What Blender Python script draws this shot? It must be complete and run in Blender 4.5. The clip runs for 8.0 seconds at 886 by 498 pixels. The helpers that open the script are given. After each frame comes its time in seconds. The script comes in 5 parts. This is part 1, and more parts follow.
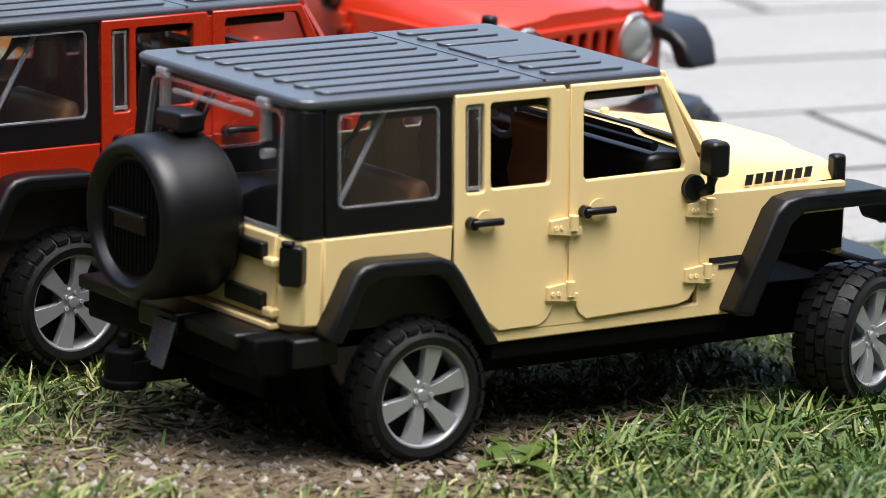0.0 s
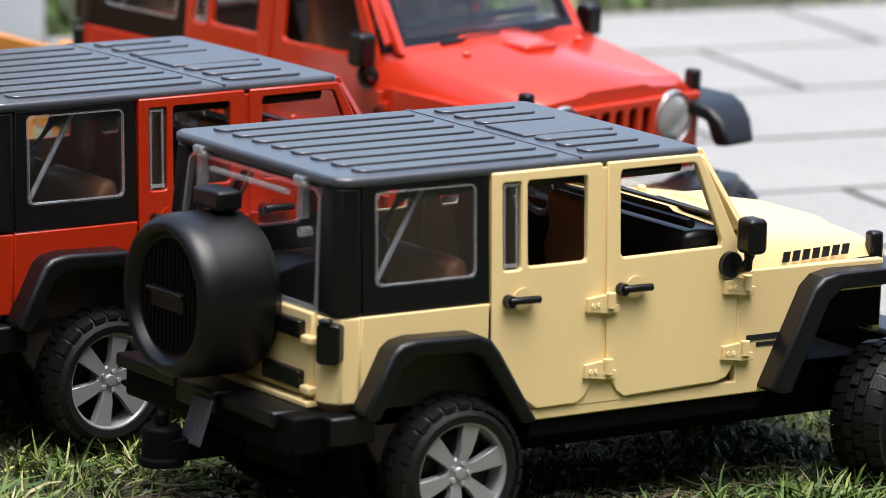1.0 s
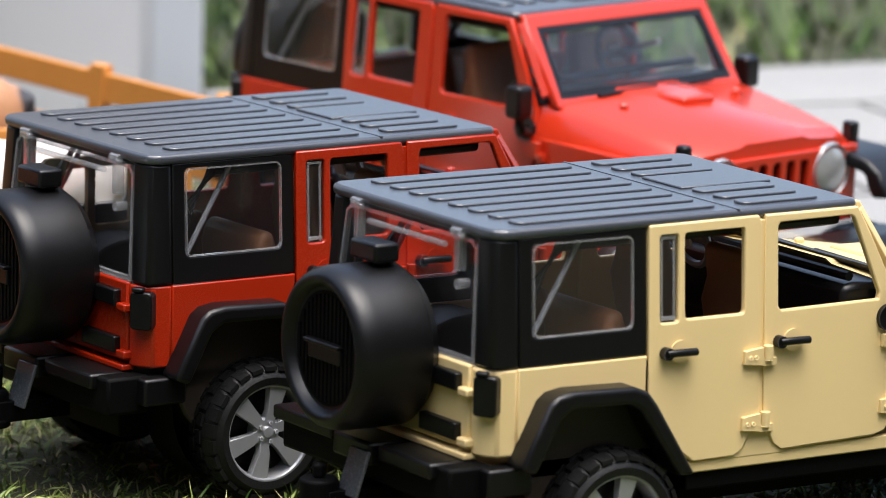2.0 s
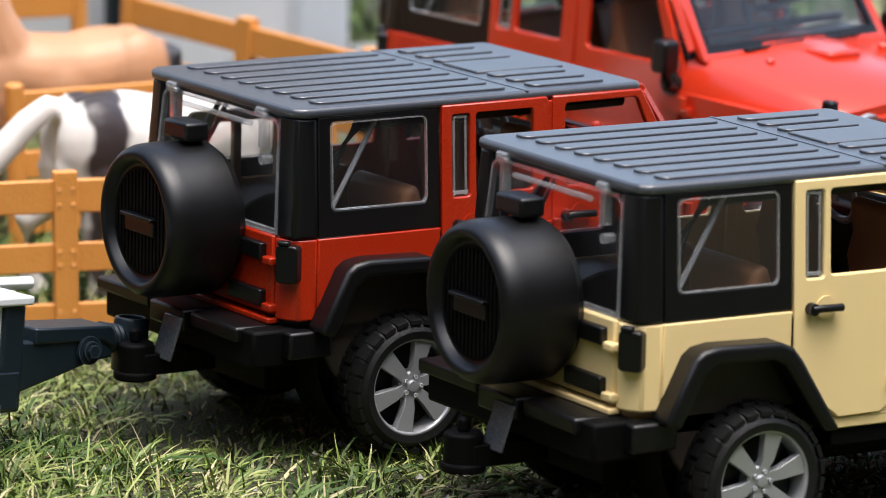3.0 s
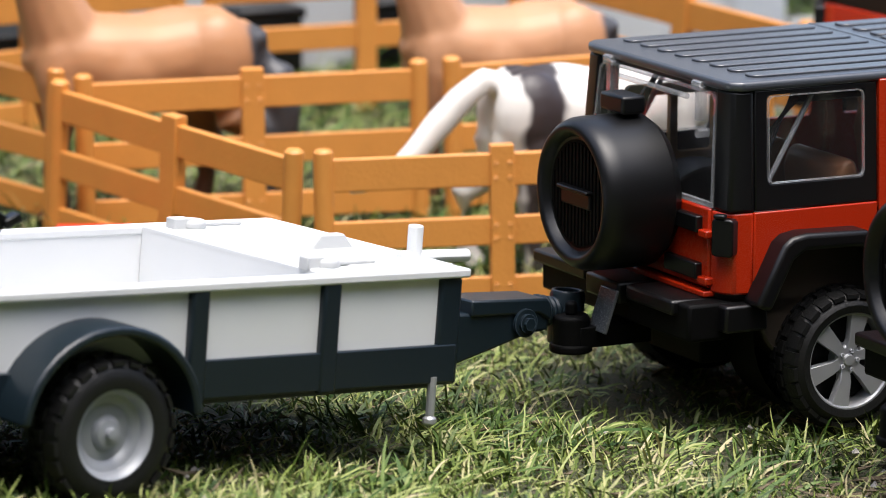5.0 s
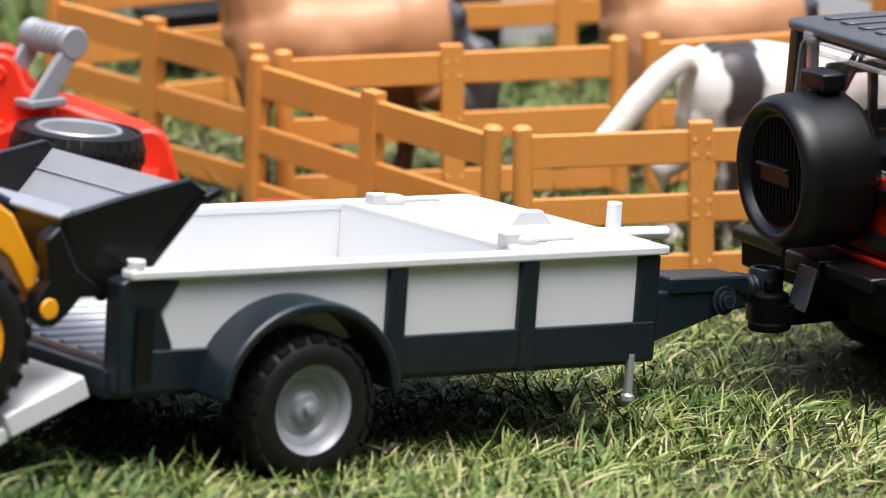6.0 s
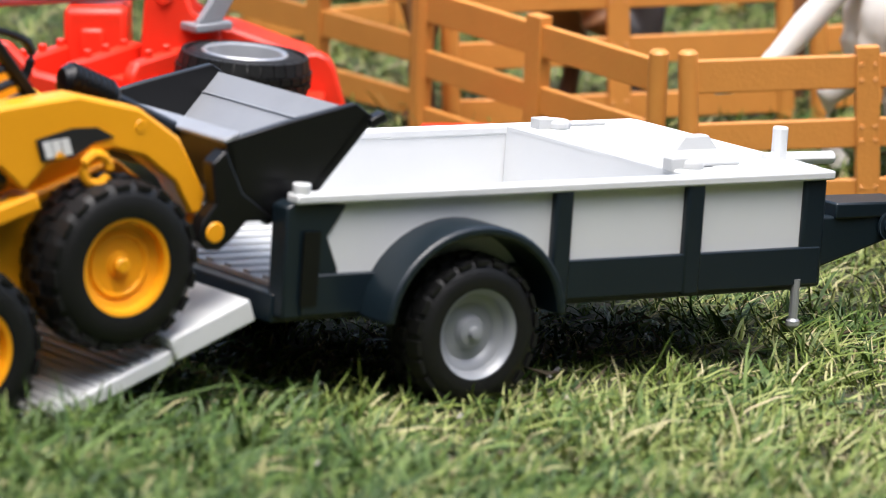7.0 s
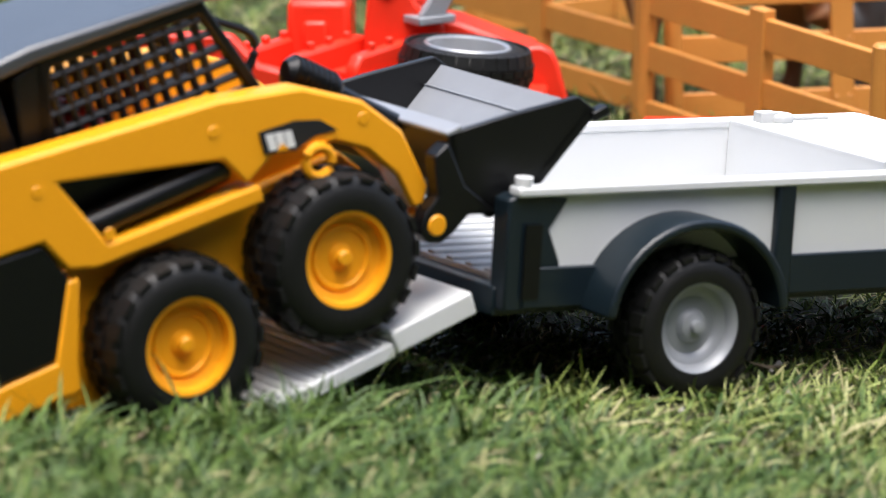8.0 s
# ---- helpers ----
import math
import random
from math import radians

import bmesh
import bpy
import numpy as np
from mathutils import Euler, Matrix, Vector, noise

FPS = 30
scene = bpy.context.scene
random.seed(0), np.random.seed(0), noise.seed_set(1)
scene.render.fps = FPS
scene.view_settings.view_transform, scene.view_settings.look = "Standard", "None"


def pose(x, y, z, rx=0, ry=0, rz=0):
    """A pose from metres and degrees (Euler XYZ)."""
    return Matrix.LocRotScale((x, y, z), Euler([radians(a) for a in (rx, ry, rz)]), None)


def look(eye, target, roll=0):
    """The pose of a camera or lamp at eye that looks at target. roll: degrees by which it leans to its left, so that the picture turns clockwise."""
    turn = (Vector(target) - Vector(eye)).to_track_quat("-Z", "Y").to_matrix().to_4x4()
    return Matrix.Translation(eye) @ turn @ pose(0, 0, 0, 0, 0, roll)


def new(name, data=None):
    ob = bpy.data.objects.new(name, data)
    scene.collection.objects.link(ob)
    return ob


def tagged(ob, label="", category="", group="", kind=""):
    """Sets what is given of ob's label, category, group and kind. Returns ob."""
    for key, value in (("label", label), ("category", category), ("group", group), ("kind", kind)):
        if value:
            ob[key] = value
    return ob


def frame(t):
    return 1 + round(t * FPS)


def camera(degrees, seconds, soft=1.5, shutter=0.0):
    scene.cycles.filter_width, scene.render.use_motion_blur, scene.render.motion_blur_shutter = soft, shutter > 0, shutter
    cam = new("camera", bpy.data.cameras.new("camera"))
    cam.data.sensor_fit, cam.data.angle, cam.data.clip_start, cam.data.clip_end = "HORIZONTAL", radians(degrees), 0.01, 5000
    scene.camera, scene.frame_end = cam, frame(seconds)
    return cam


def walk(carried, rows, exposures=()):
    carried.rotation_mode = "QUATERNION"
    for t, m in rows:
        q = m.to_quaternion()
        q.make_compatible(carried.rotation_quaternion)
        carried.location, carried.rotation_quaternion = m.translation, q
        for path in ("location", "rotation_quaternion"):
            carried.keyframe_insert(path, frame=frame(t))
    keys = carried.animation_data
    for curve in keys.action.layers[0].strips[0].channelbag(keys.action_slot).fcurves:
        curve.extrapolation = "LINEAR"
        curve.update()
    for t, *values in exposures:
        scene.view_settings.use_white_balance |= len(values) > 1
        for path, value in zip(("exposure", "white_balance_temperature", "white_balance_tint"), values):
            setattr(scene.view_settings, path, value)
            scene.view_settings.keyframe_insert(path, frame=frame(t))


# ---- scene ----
cam = camera(10.0, 8.0, soft=0.8)
cam.data.dof.use_dof = True
cam.data.dof.focus_distance = 1.63
cam.data.dof.aperture_fstop = 17.0
EYE = (-0.8618, -1.2949, 0.3863)
# seconds, yaw, pitch, roll of a camera that pans where it stands
ROWS = [
    (0, -35.008, -11.849, 1.876),
    (0.5, -34.779, -11.411, 1.782),
    (1, -34.551, -10.983, 1.680),
    (1.5, -33.830, -10.683, 1.564),
    (2, -32.727, -10.440, 1.388),
    (2.2, -31.874, -10.405, 1.373),
    (3.3, -30.863, -11.131, 1.255),
    (3.5, -30.538, -11.187, 1.190),
    (4, -29.186, -11.258, 0.821),
    (4.5, -27.904, -11.327, 0.626),
    (5, -26.044, -11.374, 0.467),
    (5.2, -25.464, -11.404, 0.539),
    (6.3, -23.130, -11.783, 0.136),
    (6.5, -22.692, -11.904, 0.074),
    (7, -21.844, -12.516, 0.033),
    (7.5, -20.737, -12.674, -0.095),
    (8, -19.272, -12.588, -0.299),
]
walk(cam, [(t, pose(*EYE, 90 + pitch, 0, yaw) @ pose(0, 0, 0, 0, 0, roll)) for t, yaw, pitch, roll in ROWS])

# ---- light: a bright overcast day ----
world = bpy.data.worlds.new("overcast")
scene.world = world
world.use_nodes = True
wn, wl = world.node_tree.nodes, world.node_tree.links
sky = wn.new("ShaderNodeTexSky")
sky.sky_type = "NISHITA"
sky.sun_disc = False
sky.sun_elevation, sky.sun_rotation = radians(75), radians(188)
sky.dust_density, sky.air_density = 4.0, 1.0
grey = wn.new("ShaderNodeHueSaturation")
grey.inputs["Saturation"].default_value = 0.95
wl.new(sky.outputs[0], grey.inputs["Color"])
wl.new(grey.outputs[0], wn["Background"].inputs["Color"])
wn["Background"].inputs["Strength"].default_value = 0.15
sun = new("sun", bpy.data.lights.new("sun", "SUN"))
sun.data.energy, sun.data.angle, sun.data.color = 1.2, radians(40), (1.0, 1.0, 1.0)
sun.matrix_basis = look((-0.1, -0.75, 3.0), (0.0, 0.0, 0.0))
scene.view_settings.exposure = 1.36


# ---- materials ----
def mat(name, color, rough=0.5, metal=0.0, vary=0.12, scale=1.5, bump=0.05, fine=25.0, coords="Object", spec=0.5, second=None, mix=(0.45, 0.65)):
    m = bpy.data.materials.new(name)
    m.use_nodes = True
    n, l = m.node_tree.nodes, m.node_tree.links
    b = n["Principled BSDF"]
    b.inputs["Metallic"].default_value = metal
    b.inputs["Specular IOR Level"].default_value = spec
    tc = n.new("ShaderNodeTexCoord")
    big, small = n.new("ShaderNodeTexNoise"), n.new("ShaderNodeTexNoise")
    big.inputs["Scale"].default_value, small.inputs["Scale"].default_value = scale, fine
    big.inputs["Detail"].default_value, small.inputs["Detail"].default_value = 5, 4
    for t in (big, small):
        l.new(tc.outputs[coords], t.inputs["Vector"])
    ramp = n.new("ShaderNodeMix")
    ramp.data_type = "RGBA"
    a = [c * (1 - vary) for c in color] + [1]
    z = [min(1, c * (1 + vary)) for c in color] + [1]
    ramp.inputs[6].default_value, ramp.inputs[7].default_value = a, z
    l.new(big.outputs["Fac"], ramp.inputs[0])
    out = ramp.outputs[2]
    if second:
        mr = n.new("ShaderNodeMapRange")
        mr.inputs[1].default_value, mr.inputs[2].default_value = mix
        l.new(small.outputs["Fac"], mr.inputs[0])
        two = n.new("ShaderNodeMix")
        two.data_type = "RGBA"
        l.new(mr.outputs[0], two.inputs[0])
        l.new(out, two.inputs[6])
        two.inputs[7].default_value = (*second, 1)
        out = two.outputs[2]
    l.new(out, b.inputs["Base Color"])
    rr = n.new("ShaderNodeMapRange")
    rr.inputs[3].default_value, rr.inputs[4].default_value = max(0.02, rough - 0.08), min(1, rough + 0.1)
    l.new(small.outputs["Fac"], rr.inputs[0])
    l.new(rr.outputs[0], b.inputs["Roughness"])
    if bump:
        bp = n.new("ShaderNodeBump")
        bp.inputs["Strength"].default_value = bump
        bp.inputs["Distance"].default_value = 0.001
        l.new(small.outputs["Fac"], bp.inputs["Height"])
        l.new(bp.outputs[0], b.inputs["Normal"])
    return m


def clear(name, color, rough=0.05, haze=0.03, gloss=0.03):
    m = bpy.data.materials.new(name)
    m.use_nodes = True
    n, l = m.node_tree.nodes, m.node_tree.links
    n.remove(n["Principled BSDF"])
    tr, gl, mx, fr = (n.new("ShaderNode" + k) for k in ("BsdfTransparent", "BsdfGlossy", "MixShader", "LayerWeight"))
    tr.inputs[0].default_value = (*color, 1)
    gl.inputs["Roughness"].default_value = rough
    fr.inputs[0].default_value = 0.5
    pw, sc = n.new("ShaderNodeMath"), n.new("ShaderNodeMath")
    pw.operation, pw.inputs[1].default_value = "POWER", 4.0
    sc.operation, sc.inputs[1].default_value, sc.inputs[2].default_value = "MULTIPLY_ADD", 0.5, gloss
    l.new(fr.outputs["Facing"], pw.inputs[0])
    l.new(pw.outputs[0], sc.inputs[0])
    l.new(sc.outputs[0], mx.inputs[0])
    l.new(tr.outputs[0], mx.inputs[1])
    l.new(gl.outputs[0], mx.inputs[2])
    df, hz = n.new("ShaderNodeBsdfDiffuse"), n.new("ShaderNodeMixShader")
    df.inputs[0].default_value = (0.8, 0.82, 0.84, 1)
    hz.inputs[0].default_value = haze
    l.new(mx.outputs[0], hz.inputs[1])
    l.new(df.outputs[0], hz.inputs[2])
    l.new(hz.outputs[0], n["Material Output"].inputs[0])
    return m


CREAM = mat("cream_plastic", (0.80, 0.61, 0.29), 0.42, vary=0.03, scale=0.25, bump=0.02)
ORANGE_RED = mat("orange_red_plastic", (0.36, 0.019, 0.003), 0.26, vary=0.05, scale=0.25, bump=0.02)
RED = mat("red_plastic", (0.56, 0.034, 0.01), 0.2, vary=0.05, scale=0.25, bump=0.02, spec=0.7)
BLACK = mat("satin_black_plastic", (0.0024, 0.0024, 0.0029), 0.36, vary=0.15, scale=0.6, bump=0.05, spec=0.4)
# Same black plastic as the sides, base lightened to stand for sky sheen
TOP = mat("black_plastic_sky_lit", (0.045, 0.051, 0.062), 0.3, vary=0.15, scale=0.5, bump=0.06, fine=40, spec=1.0)
RUBBER = mat("tyre_rubber", (0.005, 0.005, 0.0052), 0.48, vary=0.3, scale=1.0, bump=0.2, fine=12, spec=0.4)
SILVER = mat("silver_plastic", (0.42, 0.43, 0.45), 0.34, metal=0.55, vary=0.08, scale=1.2)
GREY = mat("grey_plastic", (0.29, 0.305, 0.33), 0.40, metal=0.15, vary=0.08, scale=1.0)
WHITE = mat("white_plastic", (0.66, 0.675, 0.68), 0.42, vary=0.03, scale=0.4, bump=0.02)
SLATE = mat("blue_black_plastic", (0.006, 0.0125, 0.018), 0.33, vary=0.12, scale=0.6, bump=0.04)
BROWN = mat("brown_seat_plastic", (0.33, 0.15, 0.07), 0.4, vary=0.12, scale=0.8)
TAN = mat("tan_plastic", (0.42, 0.28, 0.13), 0.5, vary=0.1, scale=0.8)
FENCE = mat("orange_brown_fence_plastic", (0.68, 0.28, 0.06), 0.42, vary=0.1, scale=0.7, bump=0.2, fine=9)
YELLOW = mat("yellow_plastic", (0.86, 0.36, 0.008), 0.38, vary=0.04, scale=0.3, bump=0.02)
TRUCK_RED = mat("bright_red_plastic", (0.80, 0.035, 0.012), 0.4, vary=0.06, scale=0.4, bump=0.02)
SMOKE = mat("smoky_plastic", (0.07, 0.075, 0.08), 0.25, vary=0.15, scale=1)
GLASS = clear("clear_plastic", (0.96, 0.96, 0.96), 0.03, 0.005)
# White haze in the mix paints the light that clear edges catch
CLEAR = clear("clear_plastic_lit_edge", (0.93, 0.93, 0.94), 0.1, 0.13, 0.2)
# Black plastic made darker and duller to stand for shade under the jeep
SHADE_BLACK = mat("shade_matt_black", (0.0015, 0.0015, 0.0016), 0.6, vary=0.2, scale=0.8, bump=0.1, spec=0.1)
MARK = mat("black_print", (0.012, 0.012, 0.014), 0.5, vary=0.1, bump=0)
PALE = mat("white_print", (0.75, 0.75, 0.74), 0.5, vary=0.05, bump=0)
DARK_BROWN = mat("dark_brown_plastic", (0.03, 0.022, 0.016), 0.5, vary=0.15, scale=0.8)
LENS = mat("lamp_lens", (0.42, 0.43, 0.43), 0.12, metal=0.4, vary=0.1, scale=3)


# ---- mesh helpers (centimetres under a thing whose scale is 0.01) ----
def box(bm, x0, x1, y0, y1, z0, z1):
    v = [bm.verts.new(p) for p in ((x0, y0, z0), (x1, y0, z0), (x1, y1, z0), (x0, y1, z0), (x0, y0, z1), (x1, y0, z1), (x1, y1, z1), (x0, y1, z1))]
    for f in ((3, 2, 1, 0), (4, 5, 6, 7), (0, 1, 5, 4), (1, 2, 6, 5), (2, 3, 7, 6), (3, 0, 4, 7)):
        bm.faces.new([v[i] for i in f])
    return bm


def boxes(*rows):
    bm = bmesh.new()
    for r in rows:
        box(bm, *r)
    return bm


def at_axis(a, b, h, axis):
    return {"y": (a, h, b), "x": (h, a, b), "z": (a, b, h)}[axis]


def plate(outline, h0, h1, axis="y", holes=(), bm=None):
    """A flat outline with holes, given a thickness along an axis."""
    one = bmesh.new()
    edges = []
    for loop in (outline, *holes):
        vs = [one.verts.new(at_axis(a, b, h0, axis)) for a, b in loop]
        edges += [one.edges.new((vs[i], vs[(i + 1) % len(vs)])) for i in range(len(vs))]
    if holes:
        bmesh.ops.triangle_fill(one, use_beauty=True, use_dissolve=False, edges=edges)
    else:
        one.faces.new(list(one.verts))
    made = bmesh.ops.extrude_face_region(one, geom=list(one.faces))
    move = at_axis(0, 0, h1 - h0, axis)
    bmesh.ops.translate(one, vec=move, verts=[g for g in made["geom"] if isinstance(g, bmesh.types.BMVert)])
    bmesh.ops.recalc_face_normals(one, faces=one.faces)
    if bm is None:
        return one
    join(bm, one)
    return bm


def join(bm, other, m=None):
    if m is not None:
        bmesh.ops.transform(other, matrix=m, verts=other.verts)
    tmp = bpy.data.meshes.new("tmp")
    other.to_mesh(tmp)
    other.free()
    bm.from_mesh(tmp)
    bpy.data.meshes.remove(tmp)
    return bm


def lathe(profile, seg=32, axis="y", at=(0, 0, 0), bm=None, turn=0.0):
    """Turns a profile of (radius, height) rows about an axis."""
    bm = bm or bmesh.new()
    rings = []
    for r, h in profile:
        if r < 1e-6:
            rings.append([bm.verts.new(Vector(at_axis(0, 0, h, axis)) + Vector(at))])
        else:
            rings.append([bm.verts.new(Vector(at_axis(r * math.cos(turn + math.tau * i / seg), r * math.sin(turn + math.tau * i / seg), h, axis)) + Vector(at)) for i in range(seg)])
    for a, b in zip(rings, rings[1:]):
        for i in range(seg):
            j = (i + 1) % seg
            q = [a[i % len(a)], a[j % len(a)], b[j % len(b)], b[i % len(b)]]
            q = [v for k, v in enumerate(q) if v not in q[:k]]
            if len(q) > 2:
                bm.faces.new(q)
    bmesh.ops.recalc_face_normals(bm, faces=bm.faces)
    return bm


def rod(r, h0, h1, axis="y", at=(0, 0, 0), seg=16, bm=None, edge=0.0):
    e = edge
    return lathe([(0, h0), (r - e, h0), (r, h0 + e), (r, h1 - e), (r - e, h1), (0, h1)], seg, axis, at, bm)


def tube(points, r, seg=8, bm=None, taper=None):
    """A round bar along a line of points."""
    bm = bm or bmesh.new()
    pts = [Vector(p) for p in points]
    rings = []
    for i, p in enumerate(pts):
        d = (pts[min(i + 1, len(pts) - 1)] - pts[max(i - 1, 0)]).normalized()
        u = d.cross(Vector((0, 0, 1)) if abs(d.z) < 0.9 else Vector((1, 0, 0))).normalized()
        w = d.cross(u)
        rad = r if taper is None else taper[i]
        rings.append([bm.verts.new(p + rad * (math.cos(math.tau * k / seg) * u + math.sin(math.tau * k / seg) * w)) for k in range(seg)])
    for a, b in zip(rings, rings[1:]):
        for k in range(seg):
            bm.faces.new((a[k], a[(k + 1) % seg], b[(k + 1) % seg], b[k]))
    bm.faces.new(rings[0])
    bm.faces.new(rings[-1])
    bmesh.ops.recalc_face_normals(bm, faces=bm.faces)
    return bm


def thing(name, label, category, m=None, group="", kind="", scale=0.01):
    ob = new(name)
    ob.empty_display_size = 0.01
    ob.matrix_basis = (m if m is not None else Matrix()) @ Matrix.Diagonal((scale, scale, scale, 1))
    return tagged(ob, label, category, group, kind)


def part(name, bm, material, parent, label="", bevel=0.0, smooth=30, seg=2):
    me = bpy.data.meshes.new(name)
    bm.to_mesh(me)
    bm.free()
    me.materials.append(material)
    ob = new(name, me)
    ob.parent = parent
    if label:
        tagged(ob, label)
    if smooth:
        me.polygons.foreach_set("use_smooth", [True] * len(me.polygons))
        me.set_sharp_from_angle(angle=radians(smooth))
    if bevel:
        b = ob.modifiers.new("edge", "BEVEL")
        b.width, b.segments, b.limit_method, b.angle_limit = bevel, seg, "ANGLE", radians(35)
        b.harden_normals = False
    return ob


def single(name, bm, material, label, category, m=None, group="", kind="", bevel=0.0, smooth=30, scale=1.0):
    ob = part(name, bm, material, None, "", bevel, smooth)
    ob.matrix_basis = (m if m is not None else Matrix()) @ Matrix.Diagonal((scale, scale, scale, 1))
    return tagged(ob, label, category, group, kind)


def rounded(x0, x1, z0, z1, r, n=4):
    """A rectangle outline with round corners."""
    out = []
    for cx, cz, a in ((x1 - r, z1 - r, 0), (x0 + r, z1 - r, 90), (x0 + r, z0 + r, 180), (x1 - r, z0 + r, 270)):
        out += [(cx + r * math.cos(radians(a + 90 * i / n)), cz + r * math.sin(radians(a + 90 * i / n))) for i in range(n + 1)]
    return out


# ---- ground ----
def rise(x, y):
    """Height of the lawn in metres: level under the jeeps, rising gently behind them and towards the trailer."""
    d = 0.5 * x + 0.86 * y
    s = max(0.0, d - 0.20)
    left = 0.08 * min(0.5, max(0.0, -x - 0.11)) * min(1.0, max(0.0, (0.34 - y) / 0.12))
    flat = 1.0 - 0.55 * min(1.0, max(0.0, (x - 0.12) / 0.06))
    return flat * min(0.085 * s, 0.017 + 0.03 * max(0.0, d - 0.40)) + left


# ---- toy jeeps ----
def tyre_mesh(r, w, rim, bm=None):
    bm = lathe([(rim, -w), (rim + 0.25, -w - 0.05), (r - 0.55, -w - 0.02), (r - 0.22, -w + 0.14), (r - 0.1, -w + 0.35), (r - 0.1, w - 0.35), (r - 0.22, w - 0.14), (r - 0.55, w + 0.02), (rim + 0.25, w + 0.05), (rim, w)], 48, "y", bm=bm)
    return bm


def tread(parent, r, w, lugs=26):
    """Raised tread blocks round a tyre."""
    bm = bmesh.new()
    for i in range(lugs):
        for row, (y0, y1, off) in enumerate(((-w + 0.02, -w * 0.42, 0), (-w * 0.36, w * 0.0 - 0.04, 0.5), (0.04, w * 0.36, 0), (w * 0.42, w - 0.02, 0.5))):
            a = math.tau * (i + off) / lugs
            one = boxes((-0.21 * r / 2.4, 0.21 * r / 2.4, y0, y1, r - 0.3, r - (0.1 if row in (0, 3) else 0.0)))
            for v in one.verts:
                if row in (0, 3) and v.co.z > r - 0.2:
                    v.co.z = r - (0.06 if abs(v.co.y) < w * 0.6 else 0.16)
            join(bm, one, Matrix.Rotation(a, 4, "Y"))
    tagged(part("tread", bm, RUBBER, parent, smooth=40), kind="stuff")


def rim_mesh(rim, y):
    """A six-spoke wheel whose face looks to -y at y."""
    bm = lathe([(rim + 0.02, y + 1.2), (rim + 0.02, y), (rim - 0.03, y - 0.06), (rim - 0.13, y - 0.06), (rim - 0.2, y + 0.06), (rim - 0.22, y + 0.9), (0, y + 0.95)], 48, "y")
    for i in range(6):
        a = math.tau * (i + 0.22) / 6
        one = plate([(-0.16, 0.25), (0.16, 0.25), (0.2, 0.7), (0.34, rim - 0.12), (-0.34, rim - 0.12), (-0.2, 0.7)], y + 0.02, y + 0.32)
        for v in one.verts:
            if v.co.z < 0.5:
                v.co.y += 0.16
        join(bm, one, Matrix.Rotation(a, 4, "Y"))
    lathe([(0.5, y + 0.6), (0.5, y + 0.2), (0.42, y + 0.14), (0.2, y + 0.14), (0.18, y + 0.05), (0.0, y + 0.04)], 24, "y", bm=bm)
    for i in range(5):
        a = math.tau * i / 5
        rod(0.07, y + 0.06, y + 0.2, "y", (0.32 * math.cos(a), 0, 0.32 * math.sin(a)), 8, bm)
    return bm


def wheel(parent, x, side, steer=0.0, y=4.85, z=2.36, r=2.38):
    m = Matrix.Translation((x, -side * y, z)) @ Matrix.Rotation(radians(steer), 4, "Z") @ Matrix.Rotation(0 if side > 0 else math.pi, 4, "Z")
    bm = tyre_mesh(r, 0.95, 1.62)
    w = part("wheel", bm, RUBBER, parent, "black chunky rubber tyre", smooth=40)
    w.matrix_basis = m
    tread(w, r, 0.95)
    part("rim", rim_mesh(1.7, -0.86), SILVER, w, "silver six-spoke rim", bevel=0.03)
    # Black disc behind the spokes keeps the gaps dark
    part("rim_backing", rod(1.45, -0.25, 0.6), BLACK, w)
    return w


def mirrored(bm):
    bmesh.ops.scale(bm, vec=(1, -1, 1), verts=bm.verts)
    bmesh.ops.reverse_faces(bm, faces=bm.faces)
    return bm


def lean(bm, z0=7.5, rate=0.055):
    """Leans the upper body inwards."""
    for v in bm.verts:
        if v.co.z > z0:
            v.co.y -= math.copysign((v.co.z - z0) * rate, v.co.y)
    return bm


REAR_ARCH = [(-3.75, 4.5), (-2.75, 6.45), (-2.45, 6.68), (-1.9, 6.78), (0.35, 6.72), (0.85, 6.52), (1.2, 6.1), (2.7, 3.75)]
REAR_IN = [(-3.2, 4.3), (-2.35, 5.95), (-1.9, 6.22), (0.2, 6.18), (0.6, 5.95), (2.1, 3.75)]
FRONT_ARCH = [(11.75, 3.75), (13.35, 6.95), (13.75, 7.3), (14.4, 7.42), (17.6, 7.36), (18.4, 7.2), (19.0, 6.8), (19.4, 6.0)]
FRONT_IN = [(12.6, 3.6), (14.0, 6.5), (14.5, 6.85), (17.6, 6.85), (18.3, 6.7), (18.7, 5.9)]


